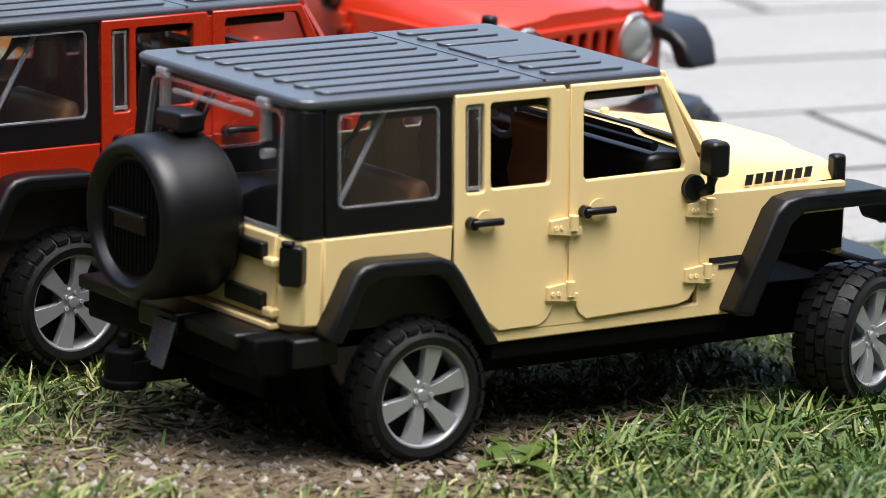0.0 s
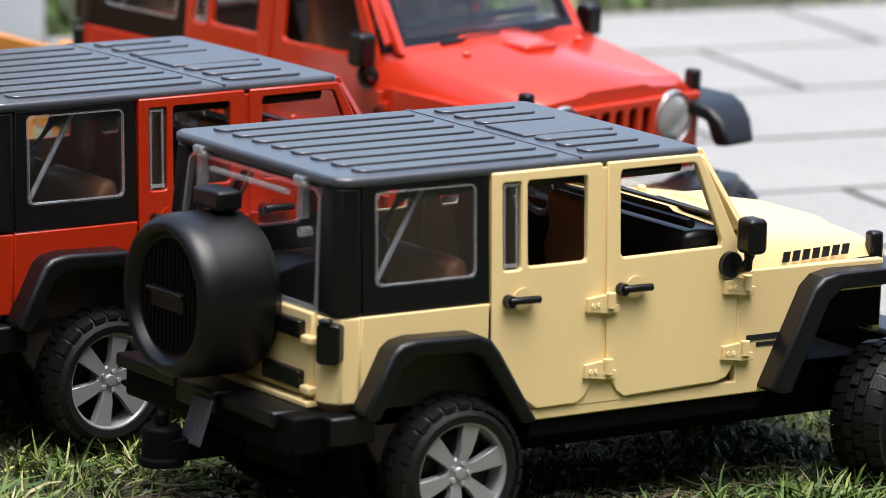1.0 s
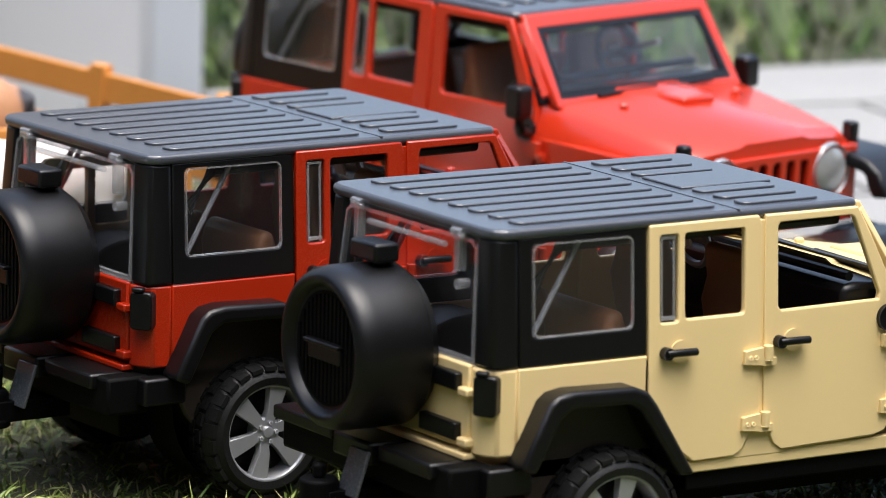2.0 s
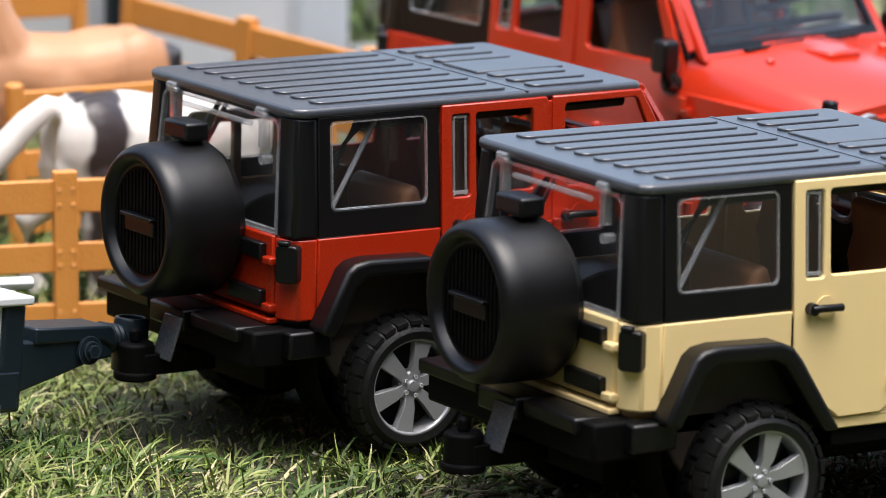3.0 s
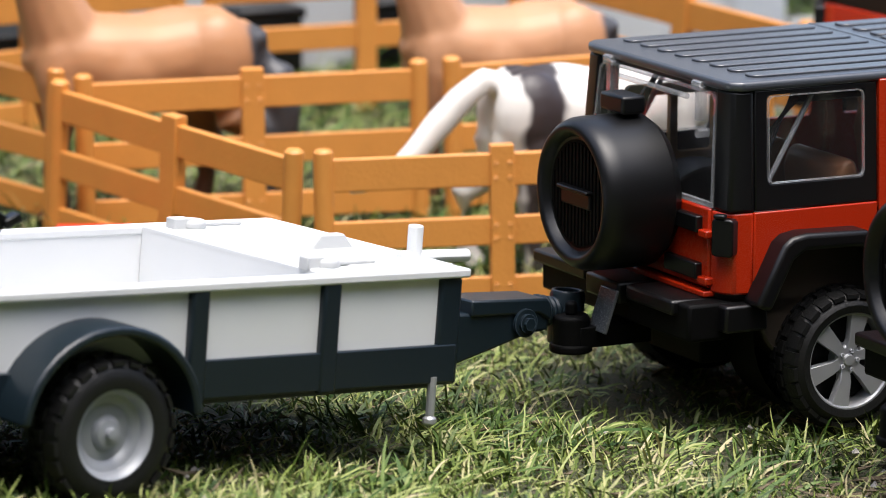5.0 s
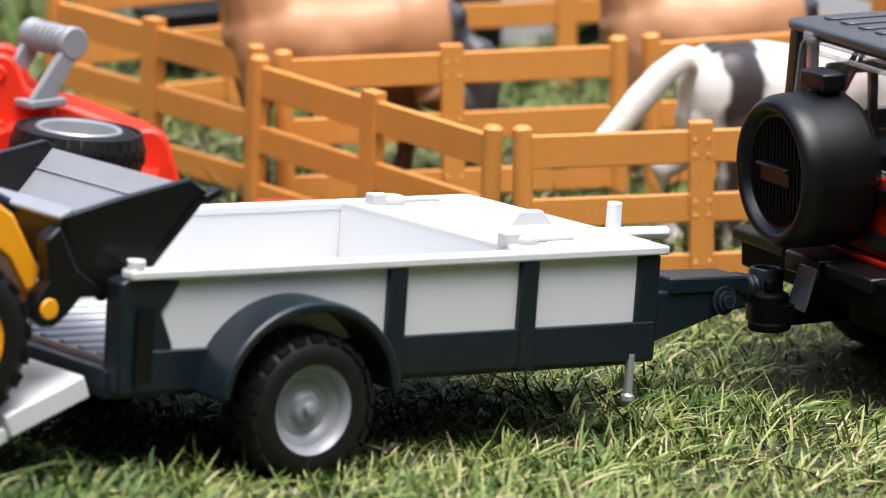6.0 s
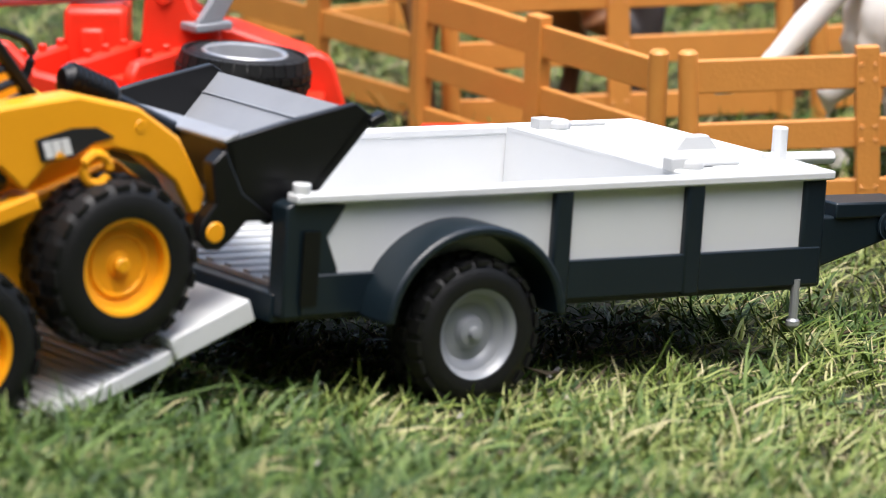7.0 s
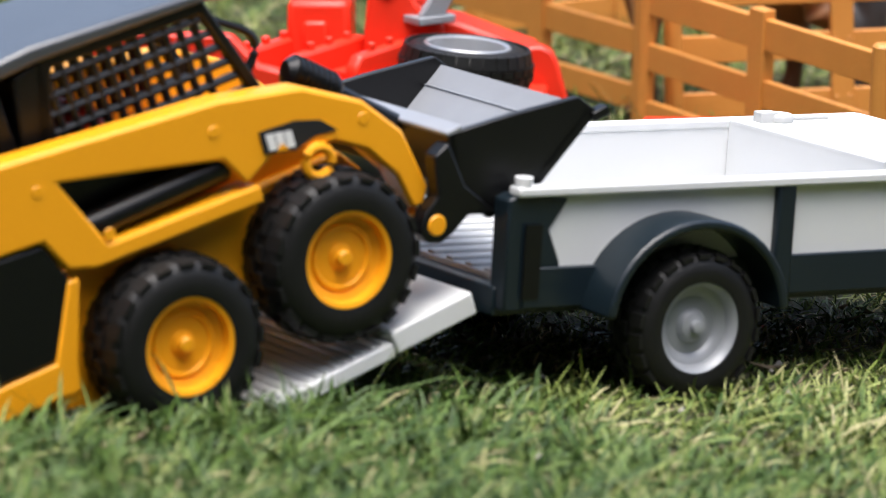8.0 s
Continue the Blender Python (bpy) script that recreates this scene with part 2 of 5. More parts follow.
def jeep(name, label, paint, m, steer, deck=BLACK, hood_marks=True):
    j = thing(name, label, "toy jeep", m, "toy jeeps on the lawn")
    side_out = [(-3.4, 4.6), (-3.4, 7.45), (1.32, 7.45), (1.32, 5.6), (1.75, 4.9), (2.75, 3.95), (10.9, 3.95 + 0.1), (10.9, 7.62), (16.8, 7.55), (16.8, 6.6), (14.2, 6.6), (12.3, 3.6), (2.7, 3.58), (1.1, 5.9), (0.3, 6.4), (-1.9, 6.4), (-2.6, 6.0), (-3.3, 4.6)]
    for s in (1, -1):
        flip = (lambda b: b) if s > 0 else mirrored
        part("side_panel", flip(plate(side_out, -4.78, -5.08)), paint, j, bevel=0.06)
        # doors with window openings
        rd = [(1.34, 5.75), (1.34, 11.48), (5.48, 11.5), (5.56, 11.3), (5.56, 5.2), (5.0, 4.25), (4.6, 4.0), (3.05, 3.98), (2.2, 4.6), (1.6, 5.2)]
        fd = [(5.72, 5.0), (5.72, 11.5), (9.3, 11.5), (9.75, 10.7), (10.82, 8.6), (10.85, 4.75), (10.5, 4.25), (10.0, 4.1), (6.5, 4.0), (6.1, 4.3)]
        d = part("rear_door", flip(lean(plate(rd, -4.95, -5.18, holes=[rounded(1.72, 2.42, 8.42, 11.15, 0.12), rounded(2.66, 4.92, 8.48, 11.16, 0.14)]))), paint, j, bevel=0.05)
        part("quarter_pane", flip(lean(boxes((1.72, 2.42, -5.02, -5.08, 8.4, 11.17)))), GLASS, d, "clear plastic pane")
        part("pane_bar", flip(lean(boxes((1.78, 1.86, -5.06, -5.12, 8.45, 11.1), (2.24, 2.32, -5.06, -5.12, 8.45, 11.1), (1.78, 2.36, -5.06, -5.12, 8.5, 8.62), (1.78, 2.36, -5.06, -5.12, 11.0, 11.1)))), CLEAR, d, bevel=0.02)
        f = part("front_door", flip(lean(plate(fd, -4.95, -5.18, holes=[[(6.2, 8.6), (6.2, 11.1), (6.3, 11.22), (9.0, 11.25), (9.15, 11.15), (10.15, 8.7), (10.1, 8.5), (6.32, 8.46)]]))), paint, j, bevel=0.05)
        for who, x0 in ((d, 2.0), (f, 6.3)):
            h = rod(0.36, -5.16, -5.21, "y", (x0 + 0.45, 0, 7.5), 20)
            part("handle_plate", flip(h), paint, who)
            h = tube([(x0 - 0.15, -5.36, 7.5), (x0 + 0.2, -5.42, 7.52), (x0 + 0.95, -5.4, 7.5)], 0.13)
            rod(0.2, -5.15, -5.42, "y", (x0 - 0.1, 0, 7.5), 12, h)
            part("handle", flip(h), BLACK, who, "black door handle", bevel=0.03)
        for hx, hz in ((5.48, 7.08), (5.45, 4.98), (10.84, 7.17), (10.84, 5.04)):
            h = plate([(hx - 0.62, hz - 0.2), (hx - 0.6, hz + 0.22), (hx + 0.1, hz + 0.3), (hx + 0.1, hz - 0.28)], -5.14, -5.3)
            box(h, hx + 0.05, hx + 0.6, -5.1, -5.3, hz - 0.3, hz - 0.05)
            rod(0.16, hz - 0.12, hz + 0.34, "z", (hx + 0.28, -5.26, 0), 12, h)
            for k in (-0.42, -0.2):
                rod(0.07, -5.26, -5.34, "y", (hx + k, 0, hz), 8, h)
            part("door_hinge", flip(h), paint, j, bevel=0.03)
        part("arch_liner", flip(lathe([(3.05, -4.9), (3.05, -3.0), (0.0, -3.0)], 32, at=(-0.2, 0, 3.4))), SHADE_BLACK, j)
        # black flares
        part("rear_flare", flip(plate(REAR_ARCH + REAR_IN[::-1], -4.9, -5.95)), BLACK, j, "satin black wheel-arch flare", bevel=0.16, seg=3)
        ff = plate(FRONT_ARCH + FRONT_IN[::-1], -3.6, -5.95)
        for v in ff.verts:
            if v.co.x > 17.8 and v.co.y < -5:
                v.co.y += 0.55 * (v.co.x - 17.8)
        part("front_flare", flip(ff), BLACK, j, "satin black wheel-arch flare", bevel=0.16, seg=3)
        bp_ = plate([(4.3, 3.9), (5.4, 5.3), (5.45, 11.35), (5.8, 11.35), (5.85, 5.0), (6.7, 3.9)], -4.8, -5.1)
        part("door_pillar", flip(lean(bp_)), paint, j, bevel=0.04)
        # hardtop side
        ht = [(-3.35, 7.47), (-3.35, 11.4), (1.3, 11.4), (1.3, 7.47)]
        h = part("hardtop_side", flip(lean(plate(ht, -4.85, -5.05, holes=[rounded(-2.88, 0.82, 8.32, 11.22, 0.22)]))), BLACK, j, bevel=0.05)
        part("side_window", flip(lean(boxes((-2.88, 0.82, -4.96, -5.02, 8.3, 11.24)))), GLASS, h, "clear plastic side window")
        part("window_edge", flip(lean(plate(rounded(-2.86, 0.8, 8.34, 11.2, 0.22), -4.97, -5.09, holes=[rounded(-2.82, 0.76, 8.38, 11.16, 0.2)]))), CLEAR, h, "clear raised window edge")
        # rear corner: tub below, hardtop above
        part("rear_corner", flip(plate([(-3.42, -5.06), (-4.05, -4.96), (-4.36, -4.6), (-4.46, -4.1), (-4.2, -4.0), (-3.3, -4.8)], 4.75, 7.45, "z")), paint, j, bevel=0.08)
        c = plate([(-3.4, -5.05), (-4.0, -5.02), (-4.25, -4.9), (-4.36, -4.6), (-4.38, -4.05), (-3.95, -3.9), (-3.2, -4.8)], 7.47, 11.4, "z")
        for v in c.verts:
            if v.co.z > 9:
                v.co.x += 0.2 if v.co.x < -3.5 else 0.0
                v.co.y += 0.22
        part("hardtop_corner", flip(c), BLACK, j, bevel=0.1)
        t = plate(rounded(-0.38, 0.38, 6.05, 7.3, 0.15), -0.15, 0.32)
        box(t, -0.1, 0.3, 0.1, 0.4, 7.3, 7.45)
        tl = part("tail_light", t, BLACK, j, "black tail-light block", bevel=0.06)
        tl.matrix_basis = Matrix.Translation((-4.26, -s * 4.72, 0)) @ Matrix.Rotation(radians(s * -54), 4, "Z") @ Matrix.Rotation(math.pi if s > 0 else 0, 4, "Z")
        # mirror
        b = plate(rounded(-0.36, 0.36, 8.35, 9.5, 0.2), -5.5, -6.25)
        bmesh.ops.translate(b, vec=(10.75, 0, 0), verts=b.verts)
        mi = part("wing_mirror", flip(b), BLACK, j, "black wing mirror", bevel=0.12)
        b = tube([(10.75, -5.8, 8.3), (10.75, -5.7, 7.9), (10.65, -5.2, 7.75)], 0.2)
        rod(0.42, -5.05, -5.3, "y", (10.45, 0, 7.9), 20, b)
        part("mirror_arm", flip(b), BLACK, mi, bevel=0.03)
        # seats
        b = plate([(4.0, 4.6), (3.3, 8.2), (3.5, 8.9), (3.35, 10.0), (3.9, 10.1), (4.1, 9.0), (4.3, 8.4), (5.0, 6.3), (7.0, 6.4), (7.1, 4.6)], -3.9, -1.2)
        st = part("front_seat", flip(b), BROWN, j, "brown moulded seat", bevel=0.35, seg=4)
        st.location.x = 2.6
        b = plate([(-0.6, 4.6), (-1.1, 7.9), (-0.9, 8.6), (-0.4, 8.7), (0.4, 6.3), (2.0, 6.3), (2.1, 4.6)], -3.9, -0.3)
        st = part("rear_seat", flip(b), BROWN, j, "brown moulded seat", bevel=0.35, seg=4)
        st.location.x = 1.6
        # wheel house inside the boot, roll bar
        b = lathe([(0, -4.7), (2.9, -4.7), (2.9, -2.6), (0, -2.6)], 32, at=(-0.2, 0, 4.6))
        part("wheel_house", flip(b), DARK_BROWN, j, "dark brown moulded inner arch", bevel=0.1)
        part("roll_bar", flip(tube([(-3.2, -3.9, 7.0), (-2.4, -4.1, 9.6), (-1.4, -4.15, 11.0), (9.0, -4.15, 11.05)], 0.24)), BLACK, j)
        part("roll_bar_brace", flip(tube([(-2.6, -4.45, 8.2), (-0.9, -4.4, 11.1)], 0.09, 8)), GREY, j, "pale grey diagonal brace")
        part("windscreen_post", flip(tube([(9.5, -4.62, 11.35), (11.0, -4.8, 9.0)], 0.2, 4)), paint, j, bevel=0.03)
        wheel(j, 0, s)
        wheel(j, 17.55, s, steer)
    if deck is DARK_BROWN:
        lining = plate(rounded(-2.7, 1.1, 7.3, 10.1, 0.2), 4.45, 4.68, holes=[rounded(-2.3, -1.0, 7.7, 9.7, 0.15), rounded(-0.7, 0.7, 7.7, 9.7, 0.15)])
        part("side_lining", lining, TAN, j, "tan moulded inner frame", bevel=0.06)
    part("boot_step", boxes((-4.1, -3.3, -3.6, 3.6, 6.0, 7.2), (-3.4, -1.6, -2.3, 2.3, 4.5, 6.4)), paint if deck is TAN else deck, j, "moulded boot step", bevel=0.08)
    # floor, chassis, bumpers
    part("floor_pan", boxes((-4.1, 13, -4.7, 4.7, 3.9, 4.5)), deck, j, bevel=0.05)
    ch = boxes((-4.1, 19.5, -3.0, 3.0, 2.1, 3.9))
    part("chassis", ch, SHADE_BLACK, j, bevel=0.06)
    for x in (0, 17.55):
        part("axle", boxes((x - 0.5, x + 0.5, -3.9, 3.9, 1.9, 2.9)), SHADE_BLACK, j, bevel=0.1)
    part("side_step", boxes((3.0, 12.2, -4.95, 4.95, 3.0, 3.6)), SHADE_BLACK, j, bevel=0.06)
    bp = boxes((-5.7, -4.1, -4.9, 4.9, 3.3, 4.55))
    bumper = part("rear_bumper", bp, SHADE_BLACK, j, "black rear bumper", bevel=0.12)
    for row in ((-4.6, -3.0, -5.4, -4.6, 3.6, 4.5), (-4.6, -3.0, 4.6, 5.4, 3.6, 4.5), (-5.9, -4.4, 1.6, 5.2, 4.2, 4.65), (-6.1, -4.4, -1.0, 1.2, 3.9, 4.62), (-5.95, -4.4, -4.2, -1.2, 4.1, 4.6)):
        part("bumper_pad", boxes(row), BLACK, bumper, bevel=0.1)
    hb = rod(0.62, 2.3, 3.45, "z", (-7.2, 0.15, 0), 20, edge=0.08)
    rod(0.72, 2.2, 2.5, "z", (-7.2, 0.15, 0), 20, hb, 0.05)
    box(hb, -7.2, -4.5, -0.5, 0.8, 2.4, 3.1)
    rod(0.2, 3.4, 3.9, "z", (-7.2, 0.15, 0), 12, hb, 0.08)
    part("hitch", hb, SHADE_BLACK, bumper, "black tow hitch", bevel=0.05)
    tab = part("hitch_tab", boxes((-0.06, 0.06, -0.55, 0.55, -0.8, 0.7)), SMOKE, bumper, "smoky grey tab", bevel=0.04)
    tab.matrix_basis = Matrix.Translation((-6.35, -0.55, 3.7)) @ Matrix.Rotation(radians(18), 4, "Y")
    # tailgate, glass, spare
    gate = part("tailgate", boxes((-4.5, -4.3, -4.05, 4.05, 4.85, 7.5)), paint, j, bevel=0.08)
    part("gate_sill", boxes((-4.75, -4.3, -4.2, 4.2, 4.6, 4.8)), paint, gate, bevel=0.05)
    gl = plate([(-4.08, 7.52), (4.08, 7.52), (3.8, 11.0), (3.5, 11.25), (-3.5, 11.25), (-3.8, 11.0)], -4.36, -4.28, "x")
    for v in gl.verts:
        v.co.x += (v.co.z - 7.5) * 0.07
    pane = part("rear_window", gl, GLASS, j, "clear plastic rear window")
    ed = plate([(-4.08, 7.52), (4.08, 7.52), (3.8, 11.0), (3.5, 11.25), (-3.5, 11.25), (-3.8, 11.0)], -4.42, -4.24, "x", holes=[[(-3.95, 7.66), (3.95, 7.66), (3.69, 10.95), (3.44, 11.13), (-3.44, 11.13), (-3.69, 10.95)]])
    for v in ed.verts:
        v.co.x += (v.co.z - 7.5) * 0.07
    part("window_rim", ed, CLEAR, pane, "clear plastic rim")
    br = tube([(-4.3, -2.2, 10.9), (-4.3, 2.2, 10.9)], 0.1)
    part("wiper_bar", br, CLEAR, pane, "clear moulded bar")
    for y in (-2.9, 2.9):
        h = boxes((-4.35, -4.05, y - 0.14, y + 0.14, 10.2, 11.3), (-4.4, -3.8, y - 0.3, y + 0.3, 11.2, 11.36))
        rod(0.13, y - 0.26, y + 0.26, "y", (-4.3, 0, 11.4), 12, h)
        part("glass_hinge", h, CLEAR, pane, "clear hinge bracket", bevel=0.06)
        part("glass_knob", rod(0.16, -4.5, -4.1, "x", (0, y - 0.3, 9.85), 12), CLEAR, pane)
    part("top_rear_bar", boxes((-4.0, -3.4, -4.3, 4.3, 11.2, 11.5)), TOP, j, bevel=0.06)
    sp = lathe([(0, -7.3), (1.78, -7.3), (1.9, -7.33), (2.02, -7.55), (2.1, -7.63), (2.2, -7.65), (2.32, -7.6), (2.45, -7.44), (2.53, -7.22), (2.56, -6.9), (2.56, -5.1), (2.3, -4.75), (0, -4.75)], 72, "x", (0, 0, 7.5))
    spare = part("spare_wheel_cover", sp, BLACK, gate, "black moulded spare-wheel cover", smooth=35)
    spare.location.x = 0.25
    rb = bmesh.new()
    for k in range(-7, 8):
        y = k * 0.23
        hh = math.sqrt(1.7 ** 2 - y * y)
        box(rb, -7.38, -7.28, y - 0.06, y + 0.06, 7.5 - hh, 7.5 + hh)
    # Added disc and ribs in the deeper black keep reflections out of the recess
    part("cover_face", rod(1.8, -7.33, -7.25, "x", (0, 0, 7.5), 48), SHADE_BLACK, spare)
    part("cover_rib", rb, SHADE_BLACK, spare)
    part("cover_badge", boxes((-7.46, -7.3, -0.95, 0.95, 7.1, 7.66), (-7.62, -7.3, -1.0, 1.0, 7.6, 7.74)), BLACK, spare, bevel=0.05)
    bl = boxes((-5.9, -5.0, -0.75, 0.75, 10.15, 10.75), (-5.5, -4.9, -0.3, 0.3, 9.4, 10.3))
    part("brake_light", bl, BLACK, gate, "black high brake light", bevel=0.1)
    part("gate_strut", boxes((-5.4, -4.2, -0.35, 0.35, 9.3, 9.6), (-4.6, -4.2, -0.3, 0.3, 7.5, 9.5)), BLACK, gate, bevel=0.05)
    for z in (6.95, 5.4):
        part("gate_hinge", boxes((-4.75, -4.4, -3.65, -1.6, z - 0.3, z + 0.25)), BLACK, gate, "black gate hinge", bevel=0.06)
        part("gate_knuckle", boxes((-4.72, -4.35, -4.25, -3.7, z - 0.42, z - 0.15)), paint, gate, bevel=0.06)
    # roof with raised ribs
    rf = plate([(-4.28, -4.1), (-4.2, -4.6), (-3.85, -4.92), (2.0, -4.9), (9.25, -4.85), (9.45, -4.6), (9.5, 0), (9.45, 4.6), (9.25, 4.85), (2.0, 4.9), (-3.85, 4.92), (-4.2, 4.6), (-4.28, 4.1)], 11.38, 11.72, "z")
    roof = part("roof", rf, TOP, j, "black hardtop roof with ribs, sky sheen in its colour", bevel=0.14, seg=3)
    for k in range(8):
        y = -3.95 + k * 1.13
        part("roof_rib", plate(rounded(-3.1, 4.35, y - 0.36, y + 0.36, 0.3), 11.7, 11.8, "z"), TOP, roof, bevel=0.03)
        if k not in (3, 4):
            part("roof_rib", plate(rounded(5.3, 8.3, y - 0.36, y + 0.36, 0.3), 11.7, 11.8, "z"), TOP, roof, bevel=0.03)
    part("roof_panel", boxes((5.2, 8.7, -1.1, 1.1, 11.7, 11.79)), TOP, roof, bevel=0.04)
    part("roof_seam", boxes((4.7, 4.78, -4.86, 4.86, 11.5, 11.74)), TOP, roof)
    # windscreen, dashboard, wheel
    ws = plate([(-4.75, 8.7), (4.75, 8.7), (4.65, 11.62), (-4.65, 11.62)], 9.3, 9.6, "x", holes=[[(-4.4, 8.95), (4.4, 8.95), (4.2, 11.2), (-4.2, 11.2)]])
    for v in ws.verts:
        v.co.x += (11.6 - v.co.z) * 0.68
    scr = part("windscreen_frame", ws, paint, j, bevel=0.06)
    gk = plate([(-4.42, 8.92), (4.42, 8.92), (4.22, 11.22), (-4.22, 11.22)], 9.36, 9.56, "x", holes=[[(-4.15, 9.2), (4.15, 9.2), (3.97, 11.0), (-3.97, 11.0)]])
    for v in gk.verts:
        v.co.x += (11.6 - v.co.z) * 0.68
    part("gasket", gk, BLACK, scr, "black windscreen surround")
    wg = boxes((9.42, 9.48, -4.25, 4.25, 8.95, 11.25))
    for v in wg.verts:
        v.co.x += (11.6 - v.co.z) * 0.68
    part("windscreen", wg, GLASS, scr, "clear plastic windscreen")
    part("wiper", tube([(11.62, -2.8, 8.98), (11.55, 0.2, 9.05)], 0.09), BLACK, scr)
    part("wiper", tube([(11.62, 0.6, 8.98), (11.55, 3.2, 9.05)], 0.09), BLACK, scr)
    db = plate([(8.9, 7.0), (9.0, 8.9), (9.5, 9.0), (10.9, 8.9), (11.0, 6.0), (9.6, 6.0)], -4.7, 4.7)
    dash = part("dashboard", db, BLACK, j, "black moulded dashboard", bevel=0.2)
    part("dash_rail", tube([(9.3, -4.6, 9.2), (9.3, 4.6, 9.2)], 0.16), BLACK, dash)
    sw = bmesh.new()
    tube([(0, 1.05 * math.cos(a), 1.05 * math.sin(a)) for a in [math.tau * i / 24 for i in range(25)]], 0.13, 6, sw)
    box(sw, -0.1, 0.1, -1.0, 1.0, -0.12, 0.12), box(sw, 0, 2.0, -0.1, 0.1, -0.1, 0.1)
    wl_ = part("steering_wheel", sw, GREY, dash, "grey steering wheel")
    wl_.matrix_basis = Matrix.Translation((7.9, 2.2, 9.5)) @ Matrix.Rotation(radians(-20), 4, "Y")
    part("wheel_badge", boxes((-0.2, -0.12, -0.3, 0.3, -0.3, 0.3)), PALE, wl_, "pale badge")
    # bonnet, grille, front bumper
    bm = bmesh.new()
    xs = [(10.7, 4.75, 9.0), (12.3, 4.65, 8.85), (15.0, 4.35, 8.5), (16.8, 4.1, 8.2), (17.3, 4.0, 7.95)]
    prev = None
    for x, w, z in xs:
        ring = [bm.verts.new((x, y, zz)) for y, zz in ((-w - 0.34, 7.42), (-w - 0.1, z - 0.45), (-w + 0.35, z - 0.1), (-1.8, z + 0.02), (-1.5, z + 0.14), (1.5, z + 0.14), (1.8, z + 0.02), (w - 0.35, z - 0.1), (w + 0.1, z - 0.45), (w + 0.34, 7.42))]
        if prev:
            for i in range(9):
                bm.faces.new((prev[i], prev[i + 1], ring[i + 1], ring[i]))
        prev = ring
    bm.faces.new(prev)
    bmesh.ops.recalc_face_normals(bm, faces=bm.faces)
    hood = part("bonnet", bm, paint, j, "glossy plastic bonnet", smooth=60)
    part("bonnet_scoop", plate([(12.6, -0.9), (13.8, -0.8), (13.8, 0.8), (12.6, 0.9)], 8.7, 9.06, "z"), paint, hood, bevel=0.12)
    for s in (-1, 1):
        part("bonnet_latch", boxes((16.75, 17.25, s * 4.35 - 0.2, s * 4.35 + 0.25, 7.3, 8.3)), BLACK, hood, "black bonnet latch", bevel=0.12)
        part("bonnet_stop", rod(0.16, 8.5, 8.92, "z", (12.9, s * 2.9, 0), 12, edge=0.05), paint, hood)
    slots = [rounded(y - 0.2, y + 0.2, 5.9, 7.3, 0.15) for y in [k * 0.72 for k in range(-2, 3)]]
    gr = part("grille", plate([(-4.2, 4.9), (4.2, 4.9), (4.25, 7.6), (-4.25, 7.6)], 17.2, 17.5, "x", holes=slots), paint, j, bevel=0.06)
    part("grille_back", boxes((17.0, 17.18, -4, 4, 5, 7.5)), BLACK, gr)
    for s in (-1, 1):
        part("headlight", lathe([(0, 17.66), (0.55, 17.63), (0.78, 17.52), (0.82, 17.45), (0.92, 17.56), (0.98, 17.4)], 32, "x", (0, s * 2.85, 6.78)), LENS, gr, "round clear headlight")
        part("turn_lamp", rod(0.3, 18.7, 19.0, "x", (0, s * 4.6, 6.2), 16), TAN, j, "amber turn lamp")
    fb = plate([(18.0, -5.2), (18.8, -5.2), (19.6, -3.6), (19.8, 0), (19.6, 3.6), (18.8, 5.2), (18.0, 5.2)], 3.4, 4.8, "z")
    part("front_bumper", fb, BLACK, j, "black front bumper", bevel=0.18)
    part("inner_wing", boxes((13.0, 17.2, -4.5, 4.5, 5.2, 7.5)), SHADE_BLACK, j)
    # printed model names as plain bars
    if hood_marks:
        for i in range(7):
            x = 12.75 + i * 0.44
            for s in (-1, 1):
                mk = plate([(x, -0.17), (x + 0.06, 0.17), (x + 0.33, 0.17), (x + 0.27, -0.17)], -0.02, 0.02)
                ob = part("print_bar", mk, MARK, hood, "black printed bar")
                ob.matrix_basis = Matrix.Translation((0, s * (4.98 - (x - 12.3) * 0.11), 7.88))
        for s in (-1, 1):
            part("print_bar", boxes((11.3, 13.2, s * 5.09 - 0.02, s * 5.09 + 0.02, 5.32, 5.5)), MARK, j, "black printed bar")
            part("print_bar", boxes((11.7, 12.9, s * 5.09 - 0.02, s * 5.09 + 0.02, 5.12, 5.24)), MARK, j, "black printed bar")
    return j


def stand(x, y, z, heading, pitch=0.0):
    return Matrix.Translation((x, y, z)) @ Matrix.Rotation(radians(heading), 4, "Z") @ Matrix.Rotation(radians(-pitch), 4, "Y")


jeep("toy_jeep", "cream plastic toy jeep with black hardtop on the grass", CREAM, stand(0, 0, 0, 0), 20, deck=TAN)
jeep("toy_jeep", "orange-red plastic toy jeep with black hardtop, towing a trailer", ORANGE_RED, stand(-0.0344, 0.155, 0.0016, 1.9), 0, deck=DARK_BROWN, hood_marks=False)
jeep("toy_jeep", "bright red plastic toy jeep parked on the paving behind", RED, stand(0.195, 0.376, 0.0095, -77.07, -2.0) @ Matrix.Diagonal((1.08, 1.08, 1.08, 1)), 0, hood_marks=False)


# ---- trailer ----
CATCH = mat("pale_grey_plastic", (0.5, 0.51, 0.51), 0.4, vary=0.05, scale=0.5)


